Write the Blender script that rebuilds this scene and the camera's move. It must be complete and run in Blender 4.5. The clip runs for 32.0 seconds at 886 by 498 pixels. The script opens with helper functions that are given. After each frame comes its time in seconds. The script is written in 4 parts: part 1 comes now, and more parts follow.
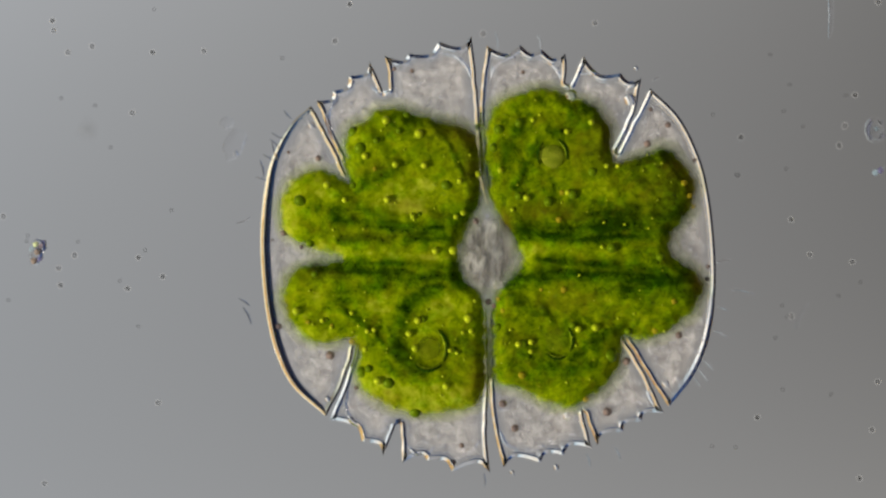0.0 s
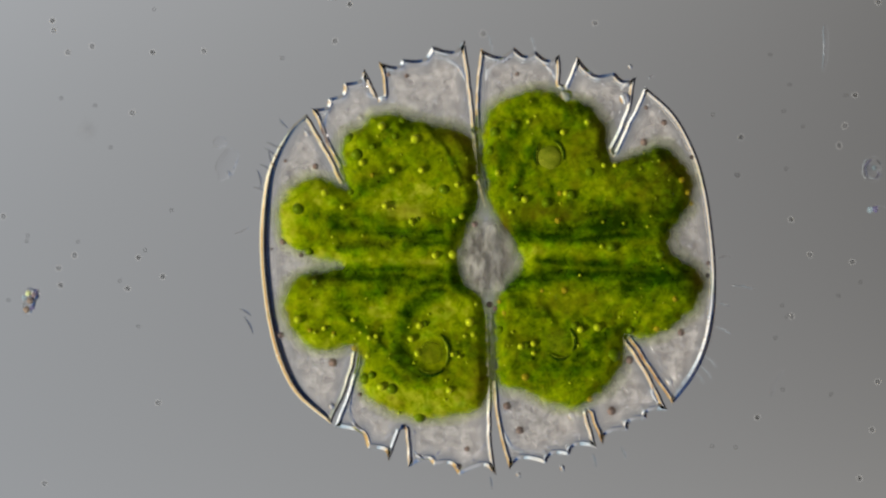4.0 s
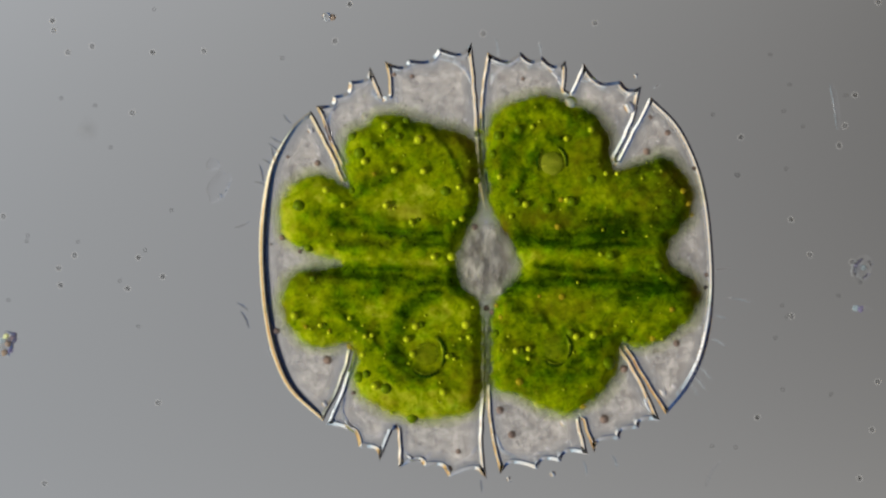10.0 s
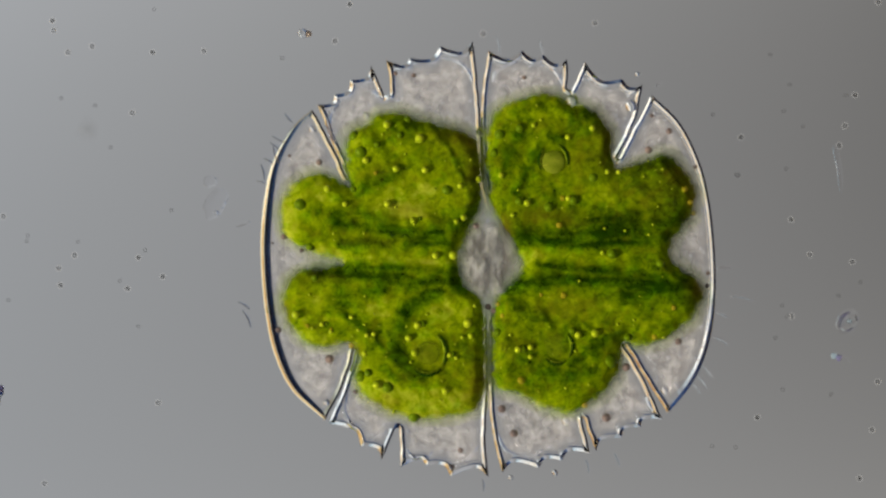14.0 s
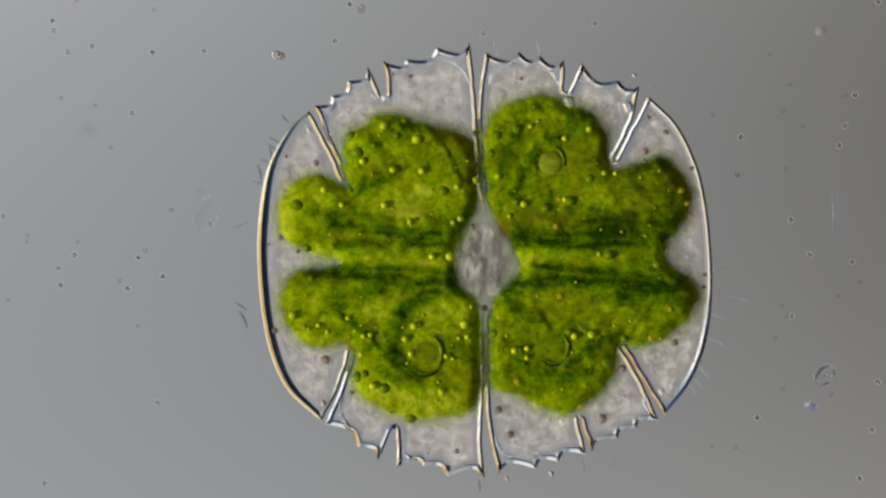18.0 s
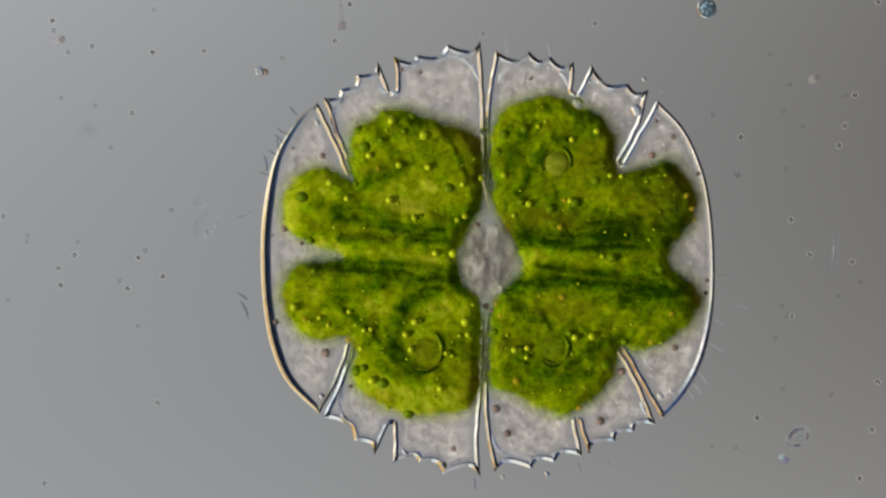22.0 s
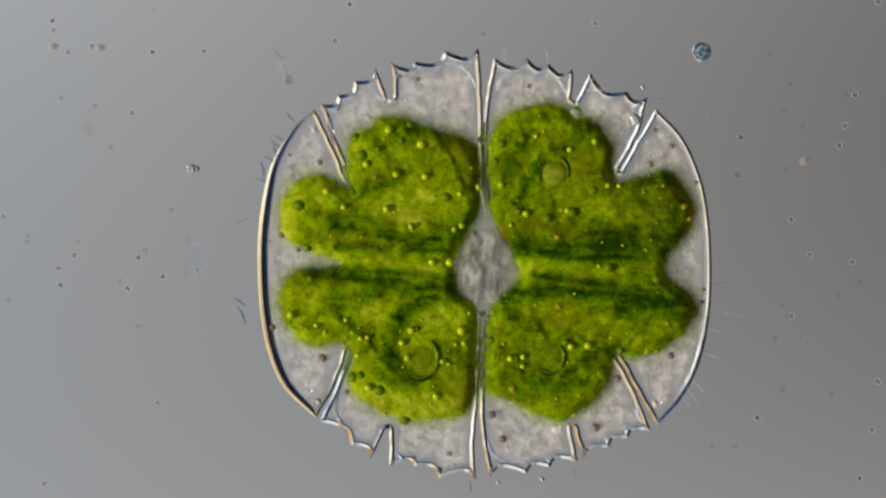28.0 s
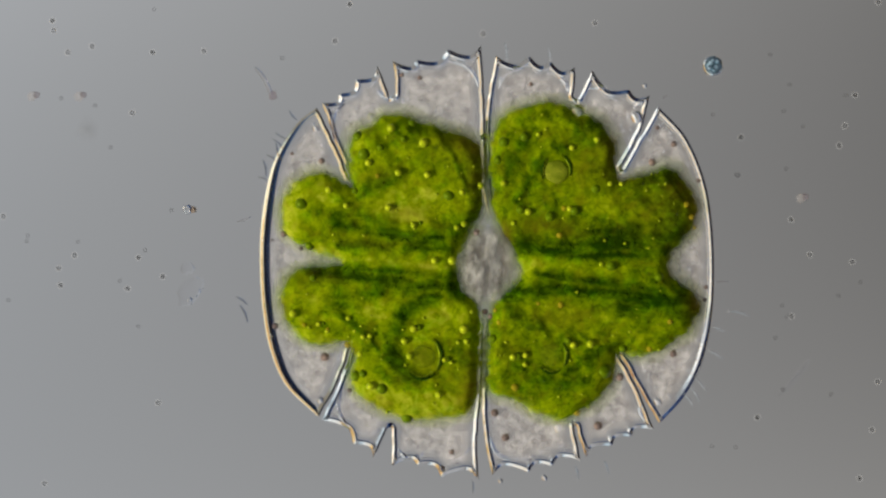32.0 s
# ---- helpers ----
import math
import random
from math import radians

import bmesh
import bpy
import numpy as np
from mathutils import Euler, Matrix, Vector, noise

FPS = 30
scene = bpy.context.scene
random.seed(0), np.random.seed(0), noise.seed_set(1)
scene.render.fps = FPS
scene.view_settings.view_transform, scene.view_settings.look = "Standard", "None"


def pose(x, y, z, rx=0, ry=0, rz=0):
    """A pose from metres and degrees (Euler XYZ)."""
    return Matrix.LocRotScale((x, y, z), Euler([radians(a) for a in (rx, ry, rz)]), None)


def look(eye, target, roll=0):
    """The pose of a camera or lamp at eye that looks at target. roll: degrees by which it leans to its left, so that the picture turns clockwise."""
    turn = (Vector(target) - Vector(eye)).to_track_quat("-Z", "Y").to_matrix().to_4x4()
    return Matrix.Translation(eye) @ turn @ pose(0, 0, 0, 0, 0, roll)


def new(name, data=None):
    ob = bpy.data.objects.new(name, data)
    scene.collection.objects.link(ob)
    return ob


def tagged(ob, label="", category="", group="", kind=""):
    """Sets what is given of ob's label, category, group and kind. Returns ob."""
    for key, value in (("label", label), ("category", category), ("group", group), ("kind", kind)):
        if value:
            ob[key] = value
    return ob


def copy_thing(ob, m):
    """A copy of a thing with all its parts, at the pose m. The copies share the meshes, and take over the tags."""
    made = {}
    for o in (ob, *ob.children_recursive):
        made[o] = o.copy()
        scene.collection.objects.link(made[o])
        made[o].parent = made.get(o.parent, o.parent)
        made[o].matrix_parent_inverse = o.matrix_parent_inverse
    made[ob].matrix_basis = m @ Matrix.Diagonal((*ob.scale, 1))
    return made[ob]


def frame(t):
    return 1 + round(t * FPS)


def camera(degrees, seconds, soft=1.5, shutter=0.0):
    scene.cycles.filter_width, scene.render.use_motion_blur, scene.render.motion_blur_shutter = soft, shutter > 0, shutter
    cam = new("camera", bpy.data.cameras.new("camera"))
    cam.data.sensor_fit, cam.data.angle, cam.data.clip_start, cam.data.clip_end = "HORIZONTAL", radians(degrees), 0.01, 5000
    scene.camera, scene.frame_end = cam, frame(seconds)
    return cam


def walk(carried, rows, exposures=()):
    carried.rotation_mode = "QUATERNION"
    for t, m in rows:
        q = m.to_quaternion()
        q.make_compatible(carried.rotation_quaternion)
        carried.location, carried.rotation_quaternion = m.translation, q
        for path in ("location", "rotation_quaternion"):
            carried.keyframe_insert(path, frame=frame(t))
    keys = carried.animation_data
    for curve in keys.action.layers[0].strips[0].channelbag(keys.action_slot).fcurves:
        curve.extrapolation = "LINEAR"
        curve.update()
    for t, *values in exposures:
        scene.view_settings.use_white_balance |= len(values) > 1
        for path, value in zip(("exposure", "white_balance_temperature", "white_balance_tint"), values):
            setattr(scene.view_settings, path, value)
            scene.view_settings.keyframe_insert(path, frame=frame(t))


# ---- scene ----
# A model of a microscope field, 7,000 times enlarged: seven millimetres stand for one micrometre.
BIG = 7.0
U = 0.000125 * BIG     # an eighth of a micrometre: the unit of the plan
EYE = 5578.5 * U       # height of the objective over the plane in focus
SLIDE_Z = -51.5 * U    # top of the glass slide, on which the belly of the cell rests
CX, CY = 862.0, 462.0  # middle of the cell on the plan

cam = camera(16, 32.0, soft=2.5)
walk(cam, [(0.0, pose(0, 0, EYE)), (32.0, pose(0, 0, EYE))])


def place(x, y, z=0.0):
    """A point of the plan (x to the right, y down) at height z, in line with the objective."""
    k = U * (1 - z / EYE)
    return Vector(((x - 784) * k, (441 - y) * k, z))


def loc(x, y, z=0.0):
    """A point of the plan in the cell's own space."""
    k = U * (1 - z / EYE)
    return Vector(((x - CX) * k, (CY - y) * k, z))


# ---- node helpers ----
def material(name):
    m = bpy.data.materials.new(name)
    m.use_nodes = True
    nt = m.node_tree
    return m, nt, nt.nodes["Principled BSDF"], nt.nodes["Material Output"]


def node(nt, kind, **values):
    n = nt.nodes.new(kind)
    for k, v in values.items():
        n.inputs[k.replace("_", " ")].default_value = v
    return n


def noise_tex(nt, coord, scale, detail=4.0, rough=0.55):
    n = node(nt, "ShaderNodeTexNoise", Scale=scale / BIG, Detail=detail, Roughness=rough)
    nt.links.new(coord, n.inputs["Vector"])
    return n.outputs["Fac"]


def ramp(nt, fac, *stops):
    r = nt.nodes.new("ShaderNodeValToRGB")
    el = r.color_ramp.elements
    while len(el) < len(stops):
        el.new(0.5)
    for e, (p, c) in zip(el, stops):
        e.position, e.color = p, (*c, 1)
    nt.links.new(fac, r.inputs[0])
    return r.outputs[0]


def blend(nt, fac, a, b, kind="MIX"):
    m = nt.nodes.new("ShaderNodeMix")
    m.data_type, m.blend_type = "RGBA", kind
    for s, v in ((m.inputs[0], fac), (m.inputs[6], a), (m.inputs[7], b)):
        if isinstance(v, bpy.types.NodeSocket):
            nt.links.new(v, s)
        else:
            s.default_value = v if isinstance(v, float) else (*v, 1)
    return m.outputs[2]


def calc(nt, op, a, b=0.0, clamp=False):
    m = nt.nodes.new("ShaderNodeMath")
    m.operation, m.use_clamp = op, clamp
    for s, v in zip(m.inputs, (a, b)):
        if isinstance(v, bpy.types.NodeSocket):
            nt.links.new(v, s)
        else:
            s.default_value = v
    return m.outputs[0]


def bump(nt, height, shader, strength, distance):
    b = node(nt, "ShaderNodeBump", Strength=strength, Distance=distance * BIG)
    nt.links.new(height, b.inputs["Height"])
    nt.links.new(b.outputs[0], shader.inputs["Normal"])


def coords(nt):
    return nt.nodes.new("ShaderNodeTexCoord").outputs["Object"]


# ---- light ----
def field_and_relief_light():
    """Above, an even grey fill, added to light the tops. Below, the lamp field, even straight up the tube; out of view
    an added ramp rises to warm white on one side and sinks to a bluish dark on the other, for relief and colour fringes
    in clear walls."""
    world = bpy.data.worlds.new("world")
    scene.world = world
    world.use_nodes = True
    nt = world.node_tree
    back = nt.nodes["Background"]
    sep = nt.nodes.new("ShaderNodeSeparateXYZ")
    nt.links.new(nt.nodes.new("ShaderNodeTexCoord").outputs["Generated"], sep.inputs[0])
    x, y, z = sep.outputs
    t = calc(nt, "ADD", calc(nt, "MULTIPLY", x, 0.91), calc(nt, "MULTIPLY", y, 0.41))
    across = calc(nt, "ABSOLUTE", calc(nt, "SUBTRACT", calc(nt, "MULTIPLY", y, 0.91), calc(nt, "MULTIPLY", x, 0.41)))
    t = calc(nt, "SUBTRACT", t, calc(nt, "MULTIPLY", calc(nt, "MAXIMUM", calc(nt, "SUBTRACT", across, 0.17), 0.0), 0.3))
    fac = calc(nt, "ADD", calc(nt, "MULTIPLY", t, 0.5), 0.5, True)
    colour = ramp(nt, fac, (0.10, (0.10, 0.05, 0.02)), (0.26, (0.012, 0.018, 0.05)), (0.33, (0.015, 0.045, 0.17)), (0.375, (0.07, 0.19, 0.5)), (0.40, (0.36, 0.56, 0.92)),
                  (0.419, (1, 1, 1)), (0.581, (1, 1, 1)), (0.60, (1.7, 2.3, 2.7)), (0.635, (4.3, 4.6, 4.7)), (0.67, (5.2, 5.2, 4.9)), (0.73, (5.2, 4.8, 3.9)), (0.79, (4.6, 3.2, 1.2)), (0.86, (2.8, 1.2, 0.25)), (0.91, (0.5, 0.15, 0.06)))
    xs = calc(nt, "MINIMUM", calc(nt, "MAXIMUM", x, -0.16), 0.16)
    ys = calc(nt, "MINIMUM", calc(nt, "MAXIMUM", y, -0.09), 0.09)
    level = calc(nt, "ADD", calc(nt, "MULTIPLY", xs, -0.52), calc(nt, "MULTIPLY", calc(nt, "MULTIPLY", xs, ys), -2.5))
    level = calc(nt, "ADD", level, calc(nt, "MULTIPLY", calc(nt, "MULTIPLY", ys, ys), 5.0))
    hue = blend(nt, calc(nt, "ADD", calc(nt, "MULTIPLY", xs, 3.2), 0.5, True), (0.965, 1.0, 1.045), (1.022, 1.0, 0.968))
    below = nt.nodes.new("ShaderNodeVectorMath")
    below.operation = "SCALE"
    nt.links.new(blend(nt, 1.0, colour, hue, "MULTIPLY"), below.inputs[0])
    nt.links.new(calc(nt, "ADD", level, 0.244), below.inputs["Scale"])
    up = calc(nt, "ADD", calc(nt, "MULTIPLY", z, 6.0), 0.5, True)
    nt.links.new(blend(nt, up, below.outputs[0], (0.24, 0.25, 0.26)), back.inputs[0])


field_and_relief_light()
# added side lamp for relief; the microscope has no such source
relief_lamp_data = bpy.data.lights.new("relief_lamp", "SUN")
relief_lamp_data.energy, relief_lamp_data.angle, relief_lamp_data.color = 5.0, radians(14), (1.0, 0.95, 0.84)
relief_lamp = new("relief_lamp", relief_lamp_data)
relief_lamp.matrix_world = look((-0.96, -0.34, 0.62), (0, 0, 0))


# ---- materials ----
def glass_material(name, colour=(1, 1, 1), ior=1.45, rough=0.0, grain=0.0):
    m, nt, p, out = material(name)
    p.inputs["Base Color"].default_value = (*colour, 1)
    p.inputs["Transmission Weight"].default_value = 1.0
    p.inputs["IOR"].default_value = ior
    p.inputs["Roughness"].default_value = rough
    p.inputs["Specular Tint"].default_value = (0.15, 0.15, 0.15, 1)    # in water the surfaces hardly mirror
    if grain:
        bump(nt, noise_tex(nt, coords(nt), 900.0, 2.0), p, grain, 0.0006)
    return m


def chloroplast_material():
    m, nt, p, out = material("chloroplast_green")
    co = coords(nt)
    at = nt.nodes.new("ShaderNodeAttribute")
    at.attribute_name = "pigment"
    sep = nt.nodes.new("ShaderNodeSeparateColor")
    nt.links.new(at.outputs["Color"], sep.inputs[0])
    broad = noise_tex(nt, co, 170.0, 3.0)
    broad.node.inputs["Distortion"].default_value = 1.2
    fine = noise_tex(nt, co, 480.0, 2.0, 0.45)
    micro = noise_tex(nt, co, 1400.0, 2.0)
    mixed = calc(nt, "ADD", calc(nt, "MULTIPLY", broad, 0.60), calc(nt, "MULTIPLY", fine, 0.30))
    mixed = calc(nt, "ADD", mixed, calc(nt, "ADD", calc(nt, "MULTIPLY", micro, 0.22), -0.045))
    mixed = calc(nt, "ADD", mixed, calc(nt, "MULTIPLY", sep.outputs[2], 0.20))
    # dark winding folds
    for scale, depth in ((300.0, 0.12), (640.0, 0.06)):
        wind = noise_tex(nt, co, scale, 2.0, 0.5)
        wind.node.inputs["Distortion"].default_value = 0.6
        vein = calc(nt, "SUBTRACT", 1.0, calc(nt, "MULTIPLY", calc(nt, "ABSOLUTE", calc(nt, "SUBTRACT", wind, 0.5)), 26.0), True)
        mixed = calc(nt, "SUBTRACT", mixed, calc(nt, "MULTIPLY", vein, depth))
    # the ridges are smoother in tone, with fine fibres along them
    along = node(nt, "ShaderNodeMapping", Scale=(0.16, 1.3, 1))
    nt.links.new(co, along.inputs[0])
    fibre = noise_tex(nt, along.outputs[0], 620.0, 3.0)
    mixed = calc(nt, "ADD", mixed, calc(nt, "MULTIPLY", calc(nt, "MULTIPLY", calc(nt, "SUBTRACT", fibre, 0.5), sep.outputs[1]), 0.42))
    mixed = calc(nt, "SUBTRACT", mixed, calc(nt, "MULTIPLY", sep.outputs[1], 0.25))
    base = ramp(nt, mixed, (0.22, (0.022, 0.052, 0.0005)), (0.38, (0.085, 0.150, 0.001)), (0.52, (0.195, 0.28, 0.001)),
                (0.66, (0.34, 0.43, 0.002)), (0.80, (0.52, 0.56, 0.03)))
    fresh = noise_tex(nt, co, 260.0, 2.0)
    lively = calc(nt, "ADD", calc(nt, "MULTIPLY", sep.outputs[1], 0.45), calc(nt, "MULTIPLY", calc(nt, "SUBTRACT", fresh, 0.52), 2.2), True)
    base = blend(nt, calc(nt, "MULTIPLY", lively, 0.8), base, blend(nt, 1.0, base, (0.55, 1.12, 0.8), "MULTIPLY"))
    brown = noise_tex(nt, co, 420.0, 3.0)
    rust = calc(nt, "MULTIPLY", ramp(nt, brown, (0.50, (0, 0, 0)), (0.70, (0.45, 0.45, 0.45))), calc(nt, "SUBTRACT", 1.0, sep.outputs[1], True))
    base = blend(nt, rust, base, (0.19, 0.165, 0.004))
    olive = calc(nt, "MULTIPLY", at.outputs["Alpha"], calc(nt, "ADD", calc(nt, "MULTIPLY", fresh, 0.9), 0.2))
    base = blend(nt, olive, base, (0.16, 0.105, 0.005))
    nt.links.new(base, p.inputs["Base Color"])
    p.inputs["Roughness"].default_value = 0.6
    p.inputs["Specular IOR Level"].default_value = 0.0
    bump(nt, fine, p, 0.10, 0.0008)
    thru = node(nt, "ShaderNodeBsdfTranslucent")
    nt.links.new(base, thru.inputs[0])
    body = nt.nodes.new("ShaderNodeMixShader")
    body.inputs[0].default_value = 0.48
    nt.links.new(p.outputs[0], body.inputs[1])
    nt.links.new(thru.outputs[0], body.inputs[2])
    clear = node(nt, "ShaderNodeBsdfTransparent")
    clear.inputs[0].default_value = (0.98, 0.99, 0.93, 1)
    whole = nt.nodes.new("ShaderNodeMixShader")
    edge = calc(nt, "ADD", sep.outputs[0], calc(nt, "MULTIPLY", calc(nt, "SUBTRACT", calc(nt, "ADD", calc(nt, "MULTIPLY", fine, 0.6), calc(nt, "MULTIPLY", micro, 0.4)), 0.5), 0.8), True)
    cover = calc(nt, "MULTIPLY", edge, sep.outputs[0], True)
    nt.links.new(calc(nt, "POWER", cover, 1.1), whole.inputs[0])
    nt.links.new(clear.outputs[0], whole.inputs[1])
    nt.links.new(body.outputs[0], whole.inputs[2])
    nt.links.new(whole.outputs[0], out.inputs[0])
    return m


def film_material(name, colour, cover, scale, tint=(0.97, 0.95, 0.97), low=0.55, high=1.25, stretch=1.0, dark=None):
    """A thin granular jelly: mostly clear, with pale specks and a soft relief."""
    m, nt, p, out = material(name)
    co = coords(nt)
    if stretch != 1:
        m2 = node(nt, "ShaderNodeMapping", Scale=(1, stretch, 1))
        nt.links.new(co, m2.inputs[0])
        co = m2.outputs[0]
    g = noise_tex(nt, co, scale, 3.0, 0.6)
    big = noise_tex(nt, co, scale * 0.16, 3.0)
    nt.links.new(ramp(nt, g, (0.32, dark or tuple(c * low for c in colour)), (0.5, colour), (0.68, tuple(min(1, c * high) for c in colour))),
                 p.inputs["Base Color"])
    p.inputs["Roughness"].default_value = 0.45
    bump(nt, g, p, 1.0, 0.0016)
    at = nt.nodes.new("ShaderNodeAttribute")
    at.attribute_name = "pigment"
    clear = node(nt, "ShaderNodeBsdfTransparent")
    clear.inputs[0].default_value = (*tint, 1)
    mix = nt.nodes.new("ShaderNodeMixShader")
    amount = calc(nt, "MULTIPLY", calc(nt, "ADD", calc(nt, "MULTIPLY", g, 0.9), calc(nt, "MULTIPLY", big, 0.8)), cover)
    nt.links.new(calc(nt, "MULTIPLY", amount, at.outputs["Fac"], True), mix.inputs[0])
    thru = node(nt, "ShaderNodeBsdfTranslucent")
    nt.links.new(p.inputs["Base Color"].links[0].from_socket, thru.inputs[0])
    both = nt.nodes.new("ShaderNodeMixShader")
    both.inputs[0].default_value = 0.5
    nt.links.new(p.outputs[0], both.inputs[1])
    nt.links.new(thru.outputs[0], both.inputs[2])
    nt.links.new(clear.outputs[0], mix.inputs[1])
    nt.links.new(both.outputs[0], mix.inputs[2])
    nt.links.new(mix.outputs[0], out.inputs[0])
    return m


def solid_material(name, colour, rough=0.35, second=None, scale=800.0, clear=0.0, shine=0.08):
    m, nt, p, out = material(name)
    co = coords(nt)
    n = noise_tex(nt, co, scale, 3.0)
    second = second or tuple(c * 0.6 for c in colour)
    nt.links.new(ramp(nt, n, (0.35, second), (0.65, colour)), p.inputs["Base Color"])
    p.inputs["Roughness"].default_value = rough
    p.inputs["Specular IOR Level"].default_value = shine
    p.inputs["Specular Tint"].default_value = (*(min(1, c * 2) for c in colour), 1)
    bump(nt, n, p, 0.25, 0.0004)
    if clear:
        tr = node(nt, "ShaderNodeBsdfTransparent")
        mix = nt.nodes.new("ShaderNodeMixShader")
        mix.inputs[0].default_value = 1 - clear
        nt.links.new(tr.outputs[0], mix.inputs[1])
        nt.links.new(p.outputs[0], mix.inputs[2])
        nt.links.new(mix.outputs[0], out.inputs[0])
    return m


M_SLIDE = glass_material("slide_glass", (1, 1, 1), 1.02)
M_WALL = glass_material("wall_glass", (1, 1, 1), 1.7)
# the left wall's yellow light fringe is put into this glass colour
M_WALL_FRINGE = glass_material("wall_glass_fringe_tint", (1.0, 0.93, 0.74), 1.7)
M_WALL_POROUS = glass_material("wall_glass_porous", (1, 1, 1), 1.7, 0.0, 0.08)
M_GREEN = chloroplast_material()
M_CYTO = film_material("cytoplasm", (0.775, 0.74, 0.72), 0.36, 430.0, (0.995, 0.985, 0.98), 0.30, 1.3, 1.0, (0.35, 0.30, 0.275))
M_NUCLEUS = film_material("nucleus_jelly", (0.46, 0.44, 0.40), 0.64, 380.0, (0.98, 0.98, 0.95), 0.20, 1.8, 0.45, (0.11, 0.075, 0.05))
M_SMUDGE = film_material("smudge_grey", (0.18, 0.18, 0.18), 0.16, 300.0, (1, 1, 1))
M_DROP_GREEN = solid_material("droplet_green", (0.38, 0.42, 0.012), 0.32, (0.22, 0.28, 0.005), 800.0, 0.0, 0.9)
M_DROP_ORANGE = solid_material("droplet_orange", (0.48, 0.36, 0.02), 0.5, (0.34, 0.27, 0.01), 800.0, 0.5, 0.3)
M_DROP_DARK = solid_material("droplet_dark_green", (0.10, 0.15, 0.002), 0.35, (0.06, 0.10, 0.001), 800.0, 0.0, 0.6)
M_DROP_CLEAR = glass_material("droplet_clear", (1, 1, 1), 1.5)
M_DROP_BROWN = solid_material("droplet_brown", (0.24, 0.17, 0.135), 0.35, (0.09, 0.07, 0.07), 500.0, 0.22, 0.5)
M_PYRENOID = solid_material("pyrenoid_green", (0.20, 0.25, 0.008), 0.6, (0.10, 0.14, 0.003), 520.0, 0.72)
M_PYRENOID_PALE = solid_material("pyrenoid_pale", (0.26, 0.29, 0.02), 0.6, (0.15, 0.19, 0.008), 420.0, 0.35)
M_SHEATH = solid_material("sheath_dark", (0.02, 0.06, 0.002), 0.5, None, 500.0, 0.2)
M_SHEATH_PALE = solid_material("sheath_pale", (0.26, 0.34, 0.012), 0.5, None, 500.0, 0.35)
M_BRISTLE = glass_material("bristle_glass", (0.78, 0.76, 0.75), 1.17)
M_DUST = solid_material("dust_dark", (0.07, 0.07, 0.07), 0.6, (0.04, 0.04, 0.04), 3000.0, 0.15)
M_DUST_HALO = solid_material("dust_halo", (0.74, 0.74, 0.75), 0.5, (0.66, 0.66, 0.67), 3000.0, 0.86)
M_DUST_FAINT = solid_material("dust_faint", (0.06, 0.06, 0.06), 0.6, (0.04, 0.04, 0.04), 3000.0, 0.42)
M_DUST_FAINTER = solid_material("dust_fainter", (0.08, 0.08, 0.08), 0.6, (0.06, 0.06, 0.06), 3000.0, 0.72)
M_JELLY = glass_material("jelly_clear", (1, 1, 1), 1.15)
M_ROD = glass_material("rod_glass", (0.97, 0.95, 0.94), 1.22)
M_JELLY_VEIL = glass_material("jelly_veil", (0.99, 0.99, 1.0), 1.022)
M_JELLY_FAINT = glass_material("jelly_faint", (0.98, 0.98, 0.99), 1.02)
M_JELLY_SOFT = glass_material("jelly_soft", (1, 1, 1), 1.05)
M_SPORE = solid_material("spore_blue", (0.36, 0.48, 0.56), 0.4, (0.22, 0.33, 0.40), 800.0, 0.3)
M_SPECK_RED = solid_material("speck_red", (0.42, 0.20, 0.18), 0.4, (0.36, 0.18, 0.20), 800.0, 0.6)
M_SPECK_LIME = solid_material("speck_lime", (0.75, 0.80, 0.40), 0.4, (0.50, 0.62, 0.35), 800.0, 0.3)
M_SPECK_VIOLET = solid_material("speck_violet", (0.20, 0.16, 0.36), 0.4, (0.18, 0.17, 0.32), 800.0, 0.6)
M_SPECK_CYAN = solid_material("speck_cyan", (0.40, 0.56, 0.62), 0.4, (0.34, 0.46, 0.54), 800.0, 0.68)
M_STRAND = glass_material("strand_brownish", (0.92, 0.84, 0.72), 1.30)
M_FOLD = glass_material("fold_clear", (0.99, 0.99, 1.0), 1.4)
M_SPORE_SHELL = glass_material("spore_shell", (0.80, 0.84, 0.90), 1.2)
M_GRAIN = glass_material("grain_clear", (1, 0.99, 1), 1.18)
M_SPECK_TAN = solid_material("speck_tan", (0.40, 0.30, 0.22), 0.4, (0.20, 0.16, 0.14), 800.0, 0.25)
M_SPECK_MAUVE = solid_material("speck_mauve", (0.24, 0.19, 0.21), 0.5, (0.18, 0.15, 0.17), 800.0, 0.66)
M_SPECK_PEACH = solid_material("speck_peach", (0.46, 0.40, 0.36), 0.5, (0.40, 0.38, 0.37), 800.0, 0.80)
M_SPORE_BODY = solid_material("spore_body", (0.19, 0.30, 0.36), 0.4, (0.09, 0.16, 0.22), 900.0, 0.30)


# ---- mesh helpers ----
def finish(name, bm, mat, parent=None, label="", smooth=True):
    me = bpy.data.meshes.new(name)
    if smooth:
        for f in bm.faces:
            f.smooth = f.material_index == 0    # index 1 marks flat faces
            f.material_index = 0
    bm.to_mesh(me)
    bm.free()
    me.materials.append(mat)
    ob = new(name, me)
    if parent:
        ob.parent = parent
    if label:
        tagged(ob, label)
    return ob


def part(name, bm, mat, parent, label=""):
    return finish(name, bm, mat, parent, label)


